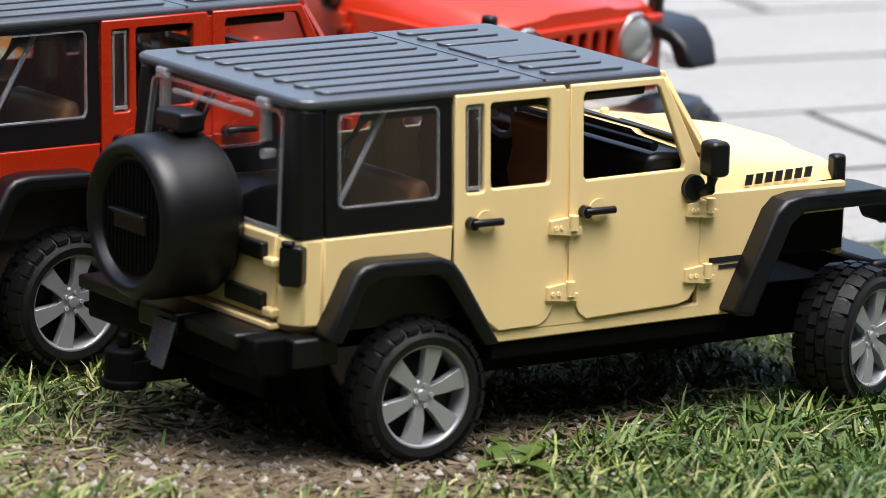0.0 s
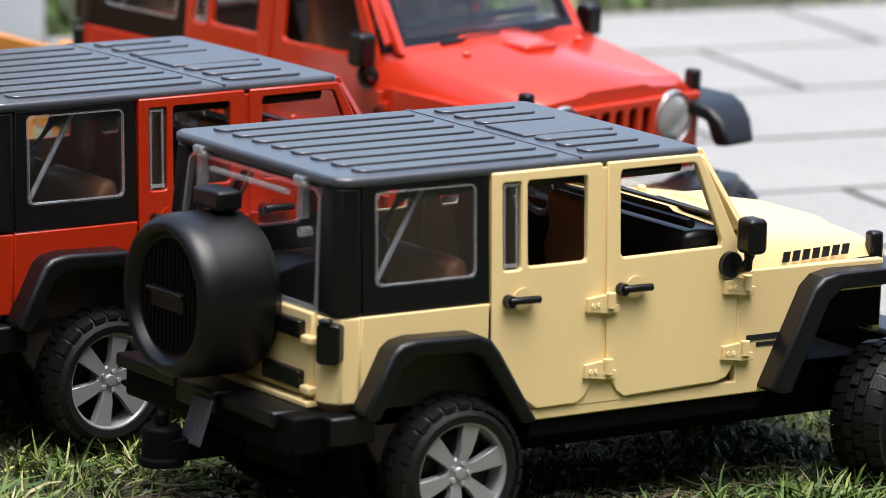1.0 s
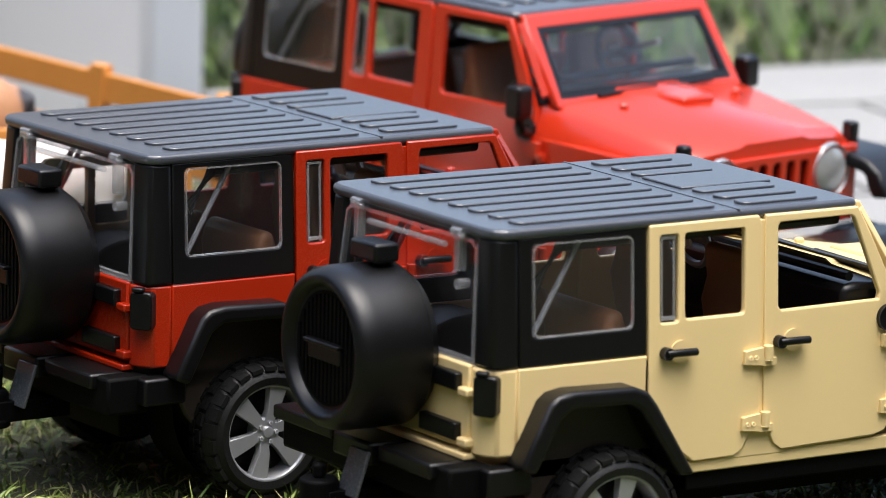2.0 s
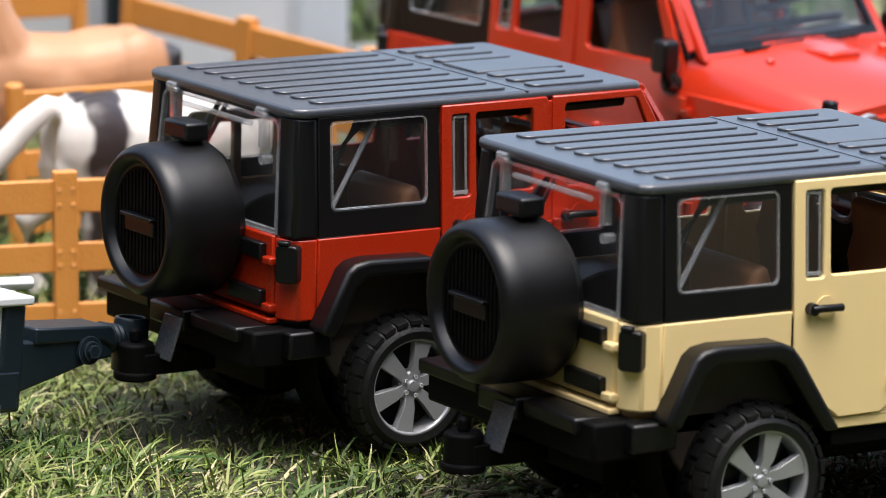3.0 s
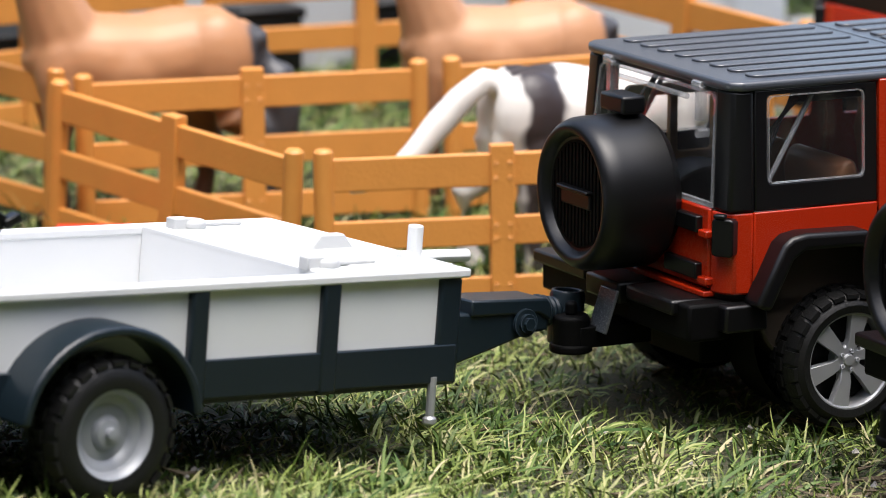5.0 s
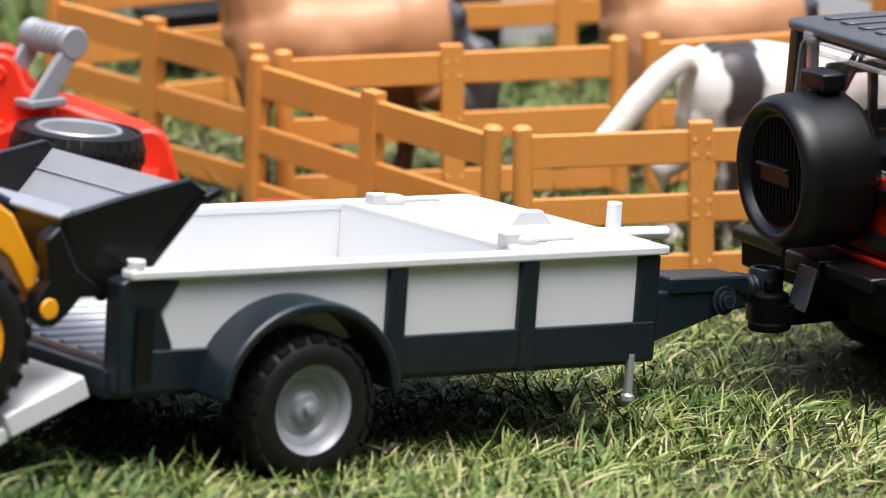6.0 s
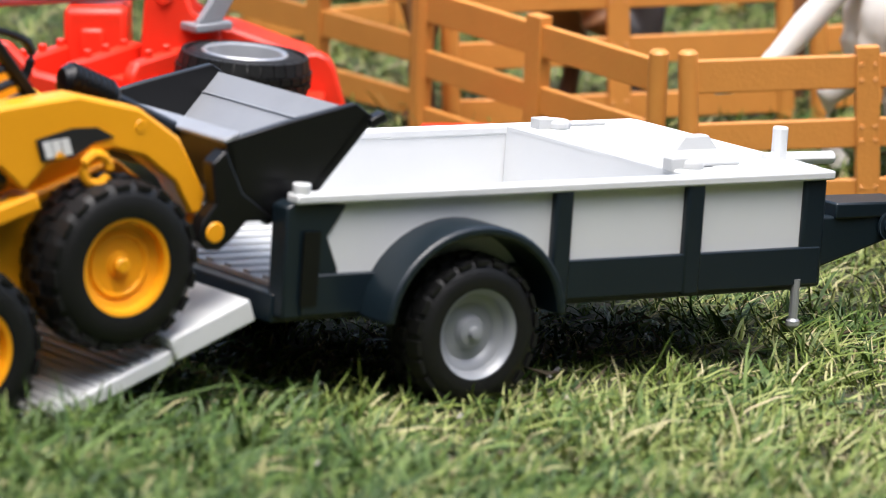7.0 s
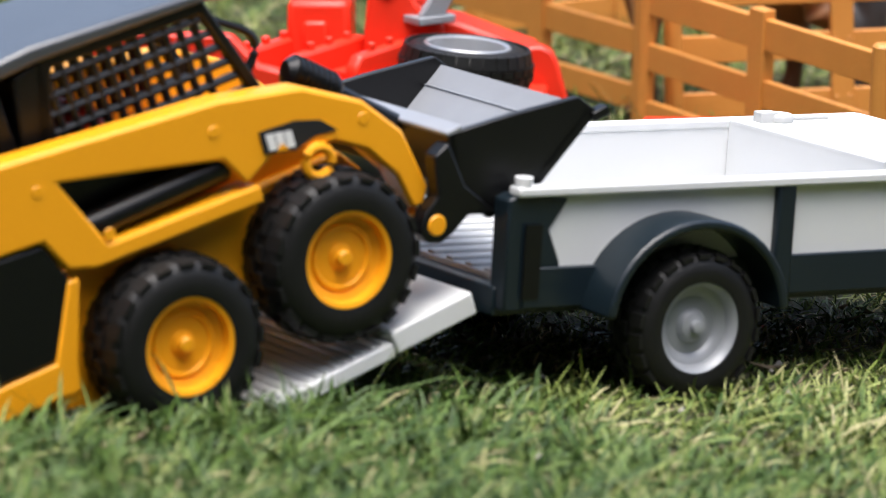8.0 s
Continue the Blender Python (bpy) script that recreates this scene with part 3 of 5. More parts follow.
def trailer(m):
    t = thing("toy_trailer", "white plastic toy trailer with dark frame and lowered ramp", "toy trailer", m)
    W, H, B, F, R = 5.3, 6.55, 2.85, 13.4, -6.9
    for row in ((R, F, -W + 0.12, -W + 0.4, B + 0.5, H), (R, F, W - 0.4, W - 0.12, B + 0.5, H), (F - 0.4, F - 0.1, -W + 0.4, W - 0.4, B + 0.5, H)):
        part("tub_side", boxes(row), WHITE, t, "white plastic tub side", bevel=0.05)
    part("tub_floor", boxes((R, F, -W + 0.3, W - 0.3, B + 0.4, B + 0.75)), WHITE, t, bevel=0.05)
    rim_ = boxes((R - 0.4, F + 0.35, -W - 0.2, -W + 0.45, H - 0.25, H + 0.05), (R - 0.4, F + 0.35, W - 0.45, W + 0.2, H - 0.25, H + 0.05), (F - 0.5, F + 0.35, -W + 0.45, W - 0.45, H - 0.25, H + 0.05))
    part("rim", rim_, WHITE, t, bevel=0.07)
    lid = part("lid", boxes((8.0, F + 0.1, -W + 0.3, W - 0.3, H - 0.2, H + 0.09)), WHITE, t, "white hinged lid", bevel=0.08)
    part("lid_step", boxes((9.7, F + 0.05, -W + 0.4, W - 0.4, H + 0.06, H + 0.13)), WHITE, lid, bevel=0.05)
    part("bulkhead", boxes((8.0, 8.3, -W + 0.4, W - 0.4, B + 0.7, H - 0.06)), WHITE, t, bevel=0.04)
    for u, y in ((8.4, -4.0), (9.0, 4.0)):
        h = rod(0.5, H + 0.2, H + 0.55, "z", (u + 0.4, y, -0.17), 16, edge=0.08)
        box(h, u - 0.5, u + 0.2, y - 0.25, y + 0.25, H + 0.0, H + 0.45), box(h, u, u + 2.4, y - 0.14, y + 0.14, H + 0.12, H + 0.26)
        part("lid_catch", h, CATCH, lid, "pale grey lid catch", bevel=0.05)
    part("lid_handle", plate([(10.4, H + 0.05), (10.8, H + 0.6), (11.8, H + 0.6), (12.3, H + 0.05)], -1.2, -0.8), CATCH, lid, bevel=0.06)
    pg = tube([(F - 0.4, -3.4, H), (F - 0.4, -3.4, H + 1.2)], 0.26, 12)
    part("peg", pg, WHITE, t, "white upright peg", bevel=0.06)
    part("peg", tube([(F - 1.0, -3.4, H + 0.15), (F + 1.9, -3.4, H + 0.1)], 0.22, 12), WHITE, t, bevel=0.06)
    for s in (-1, 1):
        fr = boxes((R, F, s * W - 0.1, s * W + 0.12, B, B + 1.25))
        part("side_rail", fr, SLATE, t, "dark blue-grey frame rail", bevel=0.05)
        for u in (2.85, 8.1):
            part("upright", boxes((u - 0.35, u + 0.35, s * W - 0.15, s * W + 0.2, B - 0.1, H - 0.2)), SLATE, t, bevel=0.1)
        part("corner_post", boxes((F - 0.75, F + 0.15, s * (W - 0.25) - 0.3, s * (W - 0.25) + 0.42, B - 0.1, H - 0.25)), SLATE, t, bevel=0.1)
        rp = plate([(-7.5, B - 0.1), (-7.55, H - 0.35), (-7.2, H - 0.2), (-5.35, H - 0.35), (-5.6, H - 0.75), (-6.0, B + 2.4), (-5.55, B + 1.4), (-5.5, B - 0.1)], s * (W - 0.4) - 0.4, s * (W - 0.4) + 0.45)
        part("rear_post", rp, SLATE, t, "dark rear corner post", bevel=0.08)
        part("post_slot", boxes((-6.95, -6.35, s * (W + 0.1) - 0.03, s * (W + 0.1) + 0.03, B + 0.3, B + 2.6)), BLACK, t)
        part("rim_knob", rod(0.28, H, H + 0.35, "z", (R - 0.1, s * (W - 0.1), 0), 12), WHITE, t, bevel=0.05)
        # fender over the wheel
        outer = [(-1.3 + 3.42 * math.cos(a), 2.5 + 3.15 * math.sin(a)) for a in [radians(4 + 172 * i / 20) for i in range(21)]]
        inner = [(-1.3 + 3.1 * math.cos(a), 2.5 + 2.83 * math.sin(a)) for a in [radians(4 + 172 * i / 20) for i in range(21)]]
        part("fender", plate(outer + inner[::-1], s * (W - 0.2), s * (W + 1.6)), SLATE, t, "dark blue-grey rounded fender", bevel=0.1)
        w = part("wheel", tyre_mesh(2.45, 0.85, 1.45), RUBBER, t, "black rubber tyre", smooth=40)
        tread(w, 2.45, 0.85, 22)
        w.matrix_basis = Matrix.Translation((-1.1, s * (W + 0.55), 2.22)) @ Matrix.Rotation(0 if s < 0 else math.pi, 4, "Z")
        rm = lathe([(1.5, 0.3), (1.5, -0.78), (1.42, -0.82), (1.3, -0.72), (1.22, -0.45), (1.0, -0.38), (0.9, -0.25), (0.55, -0.3), (0.42, -0.5), (0.2, -0.55), (0.18, -0.75), (0, -0.78)], 40, "y")
        part("rim", rm, GREY, w, "grey dished rim", smooth=35)
    part("underframe", boxes((R, F - 0.3, -W + 0.6, W - 0.6, B - 0.3, B + 0.35), (-1.3, -0.5, -W, W, 1.9, 2.7)), SLATE, t, bevel=0.05)
    part("rear_beam", boxes((-7.6, -6.4, -W + 0.5, W - 0.5, B - 0.3, B + 0.6)), SLATE, t, bevel=0.06)
    # drawbar and coupling
    db = plate([(F - 0.1, 1.9), (F - 0.1, 4.2), (17.9, 4.1), (21.4, 4.05), (21.43, 3.37), (20.6, 3.27), (19.1, 2.84), (17.2, 2.31), (15.0, 1.85)], -0.75, 0.75)
    bar = part("drawbar", db, SLATE, t, "dark moulded drawbar", bevel=0.1)
    part("drawbar_cap", plate([(17.85, 4.0), (17.85, 4.56), (21.25, 4.5), (21.42, 4.3), (21.45, 3.7), (20.9, 4.0)], -0.85, 0.85), SLATE, bar, bevel=0.08)
    for r in range(4):
        part("bellows", rod(0.6 - 0.04 * r, 21.4 + 0.24 * r, 21.62 + 0.24 * r, "x", (0, 0, 3.9), 20, edge=0.08), SLATE, bar)
    part("coupling", lathe([(0.6, 2.75), (0.62, 4.45), (0.56, 4.6), (0.44, 4.6), (0.42, 3.8), (0, 3.8)], 24, "z", (22.85, 0, 0)), SLATE, bar, "dark ring coupling", bevel=0.03)
    bl = rod(0.5, -0.84, -0.96, "y", (20.24, 0, 3.7), 20)
    rod(0.34, -0.94, -1.08, "y", (20.24, 0, 3.7), 20, bl)
    rod(0.24, -1.06, -1.2, "y", (20.24, 0, 3.7), 6, bl)
    part("bolt", bl, SLATE, bar, bevel=0.03)
    # lowered ramp in two steps, ribbed floor
    rm = Matrix.Translation((-8.2, 0, 3.1)) @ Matrix.Rotation(radians(-22), 4, "Y")
    up = part("ramp", boxes((-3.0, 0, -4.7, 4.7, -0.5, 0.25)), WHITE, t, "pale grey-white lowered ramp", bevel=0.08)
    up.matrix_basis = rm
    part("ramp_tail", boxes((-8.6, -3.0, -4.6, 4.6, -0.6, -0.1)), WHITE, up, bevel=0.08)
    for k in range(16):
        part("ramp_rib", boxes((-8.4 + k * 0.34, -8.3 + k * 0.34, -4.4, 4.4, -0.11, -0.03)), WHITE, up)
    for k in range(9):
        part("floor_rib", boxes((R + 0.1, 7.9, -4.3 + k * 1.07 - 0.2, -4.3 + k * 1.07 + 0.2, B + 0.74, B + 0.86)), WHITE, t, bevel=0.04)
    part("prop_leg", rod(0.15, 1.6, B + 0.2, "z", (F - 0.85, -W - 0.02, 0), 12), SILVER, t, "shiny steel prop leg")
    part("leg_foot", rod(0.23, 1.45, 1.75, "z", (F - 0.85, -W - 0.02, 0), 12, edge=0.08), SILVER, t)
    return t


trailer(stand(-0.3189, 0.1112, 0.0166, 13.4, -4.7) @ Matrix.Diagonal((0.957, 0.957, 0.957, 1)))


# ---- ground sheet ----
def ground():
    bm = bmesh.new()
    xs = [-30, -8, -3, -1.2] + [-0.8 + 0.05 * i for i in range(45)] + [1.8, 3, 8, 30]
    grid = [[bm.verts.new((x, y, rise(x, y) + 0.0015 * noise.noise(Vector((x * 9, y * 9, 0))))) for y in xs] for x in xs]
    for a, b in zip(grid, grid[1:]):
        for i in range(len(a) - 1):
            bm.faces.new((a[i], b[i], b[i + 1], a[i + 1]))
    soil = mat("soil", (0.09, 0.07, 0.045), 0.9, vary=0.6, scale=90, bump=1.0, fine=700, second=(0.03, 0.04, 0.012), mix=(0.36, 0.52))
    single("ground", bm, soil, "short trodden lawn with bare earth patches", "ground", kind="structure")


ground()


# ---- fence ----
def fence_panel(a, b, ends=(True, True)):
    ax, ay = a
    bx, by = b
    L = math.hypot(bx - ax, by - ay) * 100
    m = Matrix.Translation((ax, ay, rise(ax, ay))) @ Matrix.Rotation(math.atan2(by - ay, bx - ax), 4, "Z") @ Matrix.Rotation(-math.atan2(rise(bx, by) - rise(ax, ay), L / 100), 4, "Y")
    f = thing("toy_fence_panel", "orange-brown plastic toy paddock fence panel with three rails", "toy fence", m, "paddock fence panels")
    for z0, z1 in ((4.85, 6.05), (2.7, 3.75), (0.55, 1.55)):
        part("rail", boxes((0.3, L - 0.3, -0.16, 0.16, z0, z1)), FENCE, f, bevel=0.05)
    for u in (0.35, L - 0.35):
        part("post", rod(0.36, 0, 6.4, "z", (u, 0, 0), 14, edge=0.1), FENCE, f)
    mid = boxes((L / 2 - 0.42, L / 2 + 0.42, -0.3, 0.28, 0, 6.35))
    for z in (5.2, 5.75, 3.0, 3.5, 0.8, 1.3):
        for d in (-0.25, 0.25):
            rod(0.07, -0.34, -0.28, "y", (L / 2 + d, 0, z), 8, mid)
    part("middle_post", mid, FENCE, f, bevel=0.08)
    return f


for ends in (
    ((-0.124, 0.318), (0.006, 0.279)), ((-0.131, 0.322), (-0.171, 0.458)), ((-0.163, 0.469), (-0.207, 0.587)),
    ((-0.160, 0.456), (-0.029, 0.421)), ((-0.022, 0.421), (0.112, 0.402)), ((0.147, 0.439), (0.110, 0.587)),
    ((0.105, 0.606), (-0.035, 0.625)), ((-0.043, 0.626), (-0.185, 0.612)),
):
    fence_panel(*ends)


# ---- skid-steer loader climbing the ramp ----
def loader(m):
    t = thing("toy_skid_loader", "yellow and black toy skid-steer loader driving up the ramp", "toy loader", m)
    W = 9.6

    def both(name, outline, v0, v1, material, label="", bevel=0.08, holes=()):
        for a, b in ((v0, v1), (W - v1, W - v0)):
            part(name, plate(outline, a, b, holes=holes), material, t, label, bevel=bevel)

    both("lift_arm", [(-7.2, 7.9), (-3.4, 7.45), (3.8, 6.1), (6.5, 5.25), (8.3, 3.95), (9.25, 2.5), (9.5, 0.5), (9.15, 0.0), (8.75, 0.1), (8.6, 1.3), (7.9, 2.5), (7.0, 3.2), (4.9, 3.75), (3.8, 3.3), (3.3, 4.35), (-1.9, 6.15), (-1.0, 3.75), (4.2, 3.15), (4.2, 2.55), (-1.6, 3.2), (-2.5, 3.6), (-2.95, 4.7), (-4.6, 4.95), (-7.2, 5.1)], 0.5, 1.6, YELLOW, "yellow lift arm", 0.12)
    part("body", plate([(-7.0, 0.5), (-3.2, 0.0), (-2.6, 3.2), (4.0, 2.7), (7.6, 2.4), (8.5, 0.9), (7.0, -0.9), (-3.0, -1.2), (-7.0, -0.4)], 1.65, W - 1.65), YELLOW, t, bevel=0.12)
    both("rear_panel", [(-7.0, 5.0), (-4.5, 4.85), (-2.95, 4.6), (-2.5, 3.3), (-3.75, 1.2), (-7.0, 1.45)], 0.6, 1.4, BLACK, "black rear side panel")
    both("rear_frame", [(-7.0, 1.4), (-3.8, 1.15), (-2.6, 3.3), (-2.2, 3.2), (-3.1, 0.9), (-3.3, 0.0), (-7.0, 0.4)], 0.55, 1.6, YELLOW, "", 0.1)
    both("arm_recess", [(-1.9, 6.1), (3.4, 4.4), (3.9, 3.2), (-1.1, 3.6)], 1.7, 2.2, BLACK)
    for v in (1.1, W - 1.1):
        part("ram", tube([(-1.3, v, 4.3), (3.5, v, 4.0)], 0.42, 14), BLACK, t, "black lift ram")
        part("arm_eye", tube([(6.2 + 0.45 * math.cos(a), v - 0.7 if v < 3 else v + 0.7, 2.95 + 0.45 * math.sin(a)) for a in [math.tau * i / 14 for i in range(15)]], 0.16), YELLOW, t)
        part("pin", rod(0.36, v - 1.25, v + 1.25, "y", (9.05, 0, -0.5), 20, edge=0.08), YELLOW, t, "yellow pivot pin")
    for v in (0.47, W - 0.47):
        d = 0.03 if v > 3 else -0.03
        mk = part("arm_decal", plate([(4.62, 3.95), (4.66, 4.66), (5.9, 4.45), (6.7, 4.1), (7.15, 3.55), (6.4, 3.72), (5.6, 3.6)], v, v + d), MARK, t, "black decal with pale block")
        for u0 in (4.82, 5.12, 5.42):
            part("decal_block", plate([(u0 - 0.03, 3.98 - 0.3 * (u0 - 4.82)), (u0, 4.5 - 0.3 * (u0 - 4.82)), (u0 + 0.26, 4.42 - 0.3 * (u0 - 4.82)), (u0 + 0.23, 3.9 - 0.3 * (u0 - 4.82))], v + d, v + 2 * d), PALE, mk)
        part("decal_wedge", plate([(5.02, 3.86), (5.42, 3.74), (5.24, 4.02)], v + 2 * d, v + 3 * d), YELLOW, mk)
    # hinge plate and bucket
    both("bucket_link", [(8.45, -0.5), (8.6, -0.9), (9.0, -1.1), (9.5, -1.0), (10.2, -0.7), (11.2, -1.15), (10.4, 0.2), (10.3, 1.7), (9.7, 1.5), (9.4, 0.3), (8.8, 0.0)], -0.1, 0.55, BLACK)
    shell = [(10.4, 1.85), (10.05, 0.3), (10.9, -1.1), (12.9, -0.9), (15.4, 0.35)]
    inner = [(15.3, 0.55), (12.85, -0.6), (11.1, -0.75), (10.4, 0.4), (10.7, 1.85)]
    bk = part("bucket", plate(shell + inner, 0.0, W - 1.2), BLACK, t, "black open bucket, inside coloured grey as if lit", bevel=0.06)
    # Grey stands for light on the black bucket's floor and edge
    part("bucket_floor", plate([(15.2, 0.56), (12.85, -0.56), (11.15, -0.7), (11.2, -0.6), (12.9, -0.46), (15.2, 0.62)], 0.2, W - 1.4), GREY, bk, "bucket floor in grey as if lit")
    part("bucket_crease", boxes((14.4, 14.44, 0.3, W - 1.5, 0.28, 0.31)), GREY, bk)
    part("bucket_edge", boxes((10.35, 10.95, 0.0, W - 1.2, 1.82, 1.98)), GREY, bk, "bucket top edge in grey as if lit", bevel=0.05)
    for v0 in (0.0, W - 1.5):
        part("bucket_end", plate([(10.4, 1.9), (12.6, 1.5), (15.1, 0.95), (15.6, 0.2), (12.95, -1.0), (10.9, -1.2), (10.0, 0.2)], v0, v0 + 0.3), BLACK, bk, bevel=0.05)
    part("bucket_tooth", boxes((15.3, 15.9, -0.15, 0.3, 0.0, 0.3)), BLACK, bk, bevel=0.05)
    grip = tube([(7.35, 3.0, 5.0), (7.5, 3.0, 4.92), (8.65, 3.0, 3.7), (8.75, 3.0, 3.55)], 1, 16, taper=[0.3, 0.5, 0.5, 0.36])
    lev = part("lever", grip, BLACK, t, "black ribbed grip")
    for k in range(7):
        f = k / 6.0
        part("grip_rib", tube([(7.55 + 0.95 * f, 3.0, 4.87 - 1.0 * f), (7.63 + 0.95 * f, 3.0, 4.79 - 1.0 * f)], 0.55, 16), BLACK, lev)
    part("lever_arm", tube([(8.6, 3.0, 3.7), (9.4, 3.0, 2.8), (10.4, 3.0, 1.7)], 0.32, 10), BLACK, lev)
    for u, z in ((8.1, 3.45), (3.3, 5.3), (-2.6, 6.2), (-0.9, 4.0)):
        for v in (0.5, W - 0.5):
            part("boss", rod(0.2, v - 0.03, v + 0.03, "y", (u, 0, z), 20, edge=0.03), YELLOW, t)
    # cab with wire guards
    cab = part("cab_frame", plate([(-1.7, 5.9), (-0.5, 9.2), (5.2, 8.45), (6.3, 4.6), (5.9, 4.5), (4.95, 8.05), (-0.1, 8.7), (-1.2, 5.9)], 2.3, 2.7), BLACK, t, "black cab frame", bevel=0.08)
    part("cab_frame", plate([(-1.7, 5.9), (-0.5, 9.2), (5.2, 8.45), (6.3, 4.6), (5.9, 4.5), (4.95, 8.05), (-0.1, 8.7), (-1.2, 5.9)], W - 2.7, W - 2.3), BLACK, t, bevel=0.08)
    part("cab_back", plate([(-2.2, 4.9), (-1.4, 8.9), (-0.3, 9.1), (-0.9, 4.9)], 2.3, W - 2.3), BLACK, t, bevel=0.08)
    # The roof takes the lightened black too, for its sky reflection
    part("cab_roof", plate([(-5.2, 9.2), (-5.0, 9.75), (-0.6, 9.65), (5.3, 8.75), (5.4, 8.4), (-0.5, 9.1), (-4.9, 9.2)], 2.1, W - 2.1), TOP, t, "cab roof with sky sheen in its dark grey", bevel=0.12)
    part("cab_rear", boxes((-5.0, -1.9, 2.4, W - 2.4, 5.0, 9.2)), BLACK, t, bevel=0.1)
    for v in (2.5, W - 2.5):
        for k in range(12):
            u = -0.9 + k * 0.5
            part("guard_wire", tube([(u, v, 4.7), (u + 0.15, v, 9.1 - 0.13 * (u + 0.5))], 0.13, 6), BLACK, cab)
        for k in range(7):
            part("guard_wire", tube([(-1.2, v, 5.2 + k * 0.55), (5.9 - k * 0.12, v, 4.75 + k * 0.52)], 0.13, 6), BLACK, cab)
    part("seat", plate([(0.8, 3.0), (0.3, 6.6), (1.2, 6.8), (1.9, 4.4), (3.8, 4.4), (3.8, 3.0)], 3.2, W - 3.2), TRUCK_RED, t, "red moulded seat", bevel=0.3)
    part("cab_floor", plate([(-1.5, 2.9), (-1.5, 4.2), (7.0, 3.4), (7.4, 2.4)], 2.0, W - 2.0), YELLOW, t, bevel=0.1)
    part("hose", tube([(6.0 + 0.7 * math.sin(a * 1.3), 3.0, 5.4 + 2.2 * a / 3.0) for a in [0.25 * i for i in range(13)]], 0.14, 6), BLACK, t, "black looped hose")
    for u, steer in ((0, 0), (5.78, 0)):
        for s in (1, -1):
            w = part("wheel", tyre_mesh(2.65, 1.1, 1.5), RUBBER, t, "black chunky tyre", smooth=40)
            tread(w, 2.65, 1.1, 20)
            w.matrix_basis = Matrix.Translation((u, 0.75 if s > 0 else W - 0.75, 0)) @ Matrix.Rotation(0 if s > 0 else math.pi, 4, "Z")
            rm = lathe([(1.55, 0.3), (1.55, -1.02), (1.48, -1.08), (1.36, -1.04), (1.31, -0.72), (1.05, -0.62), (0.98, -0.7), (0.9, -0.7), (0.84, -0.6), (0.4, -0.58), (0.36, -0.66), (0.27, -0.68), (0.25, -0.86), (0.18, -0.92), (0, -0.92)], 48, "y")
            part("rim", rm, YELLOW, w, "yellow plastic rim", smooth=35)
    return t


loader(stand(-0.4752, 0.0299, 0.0515, 13.4, 19.3) @ Matrix.Diagonal((0.957, 0.957, 0.957, 1)))


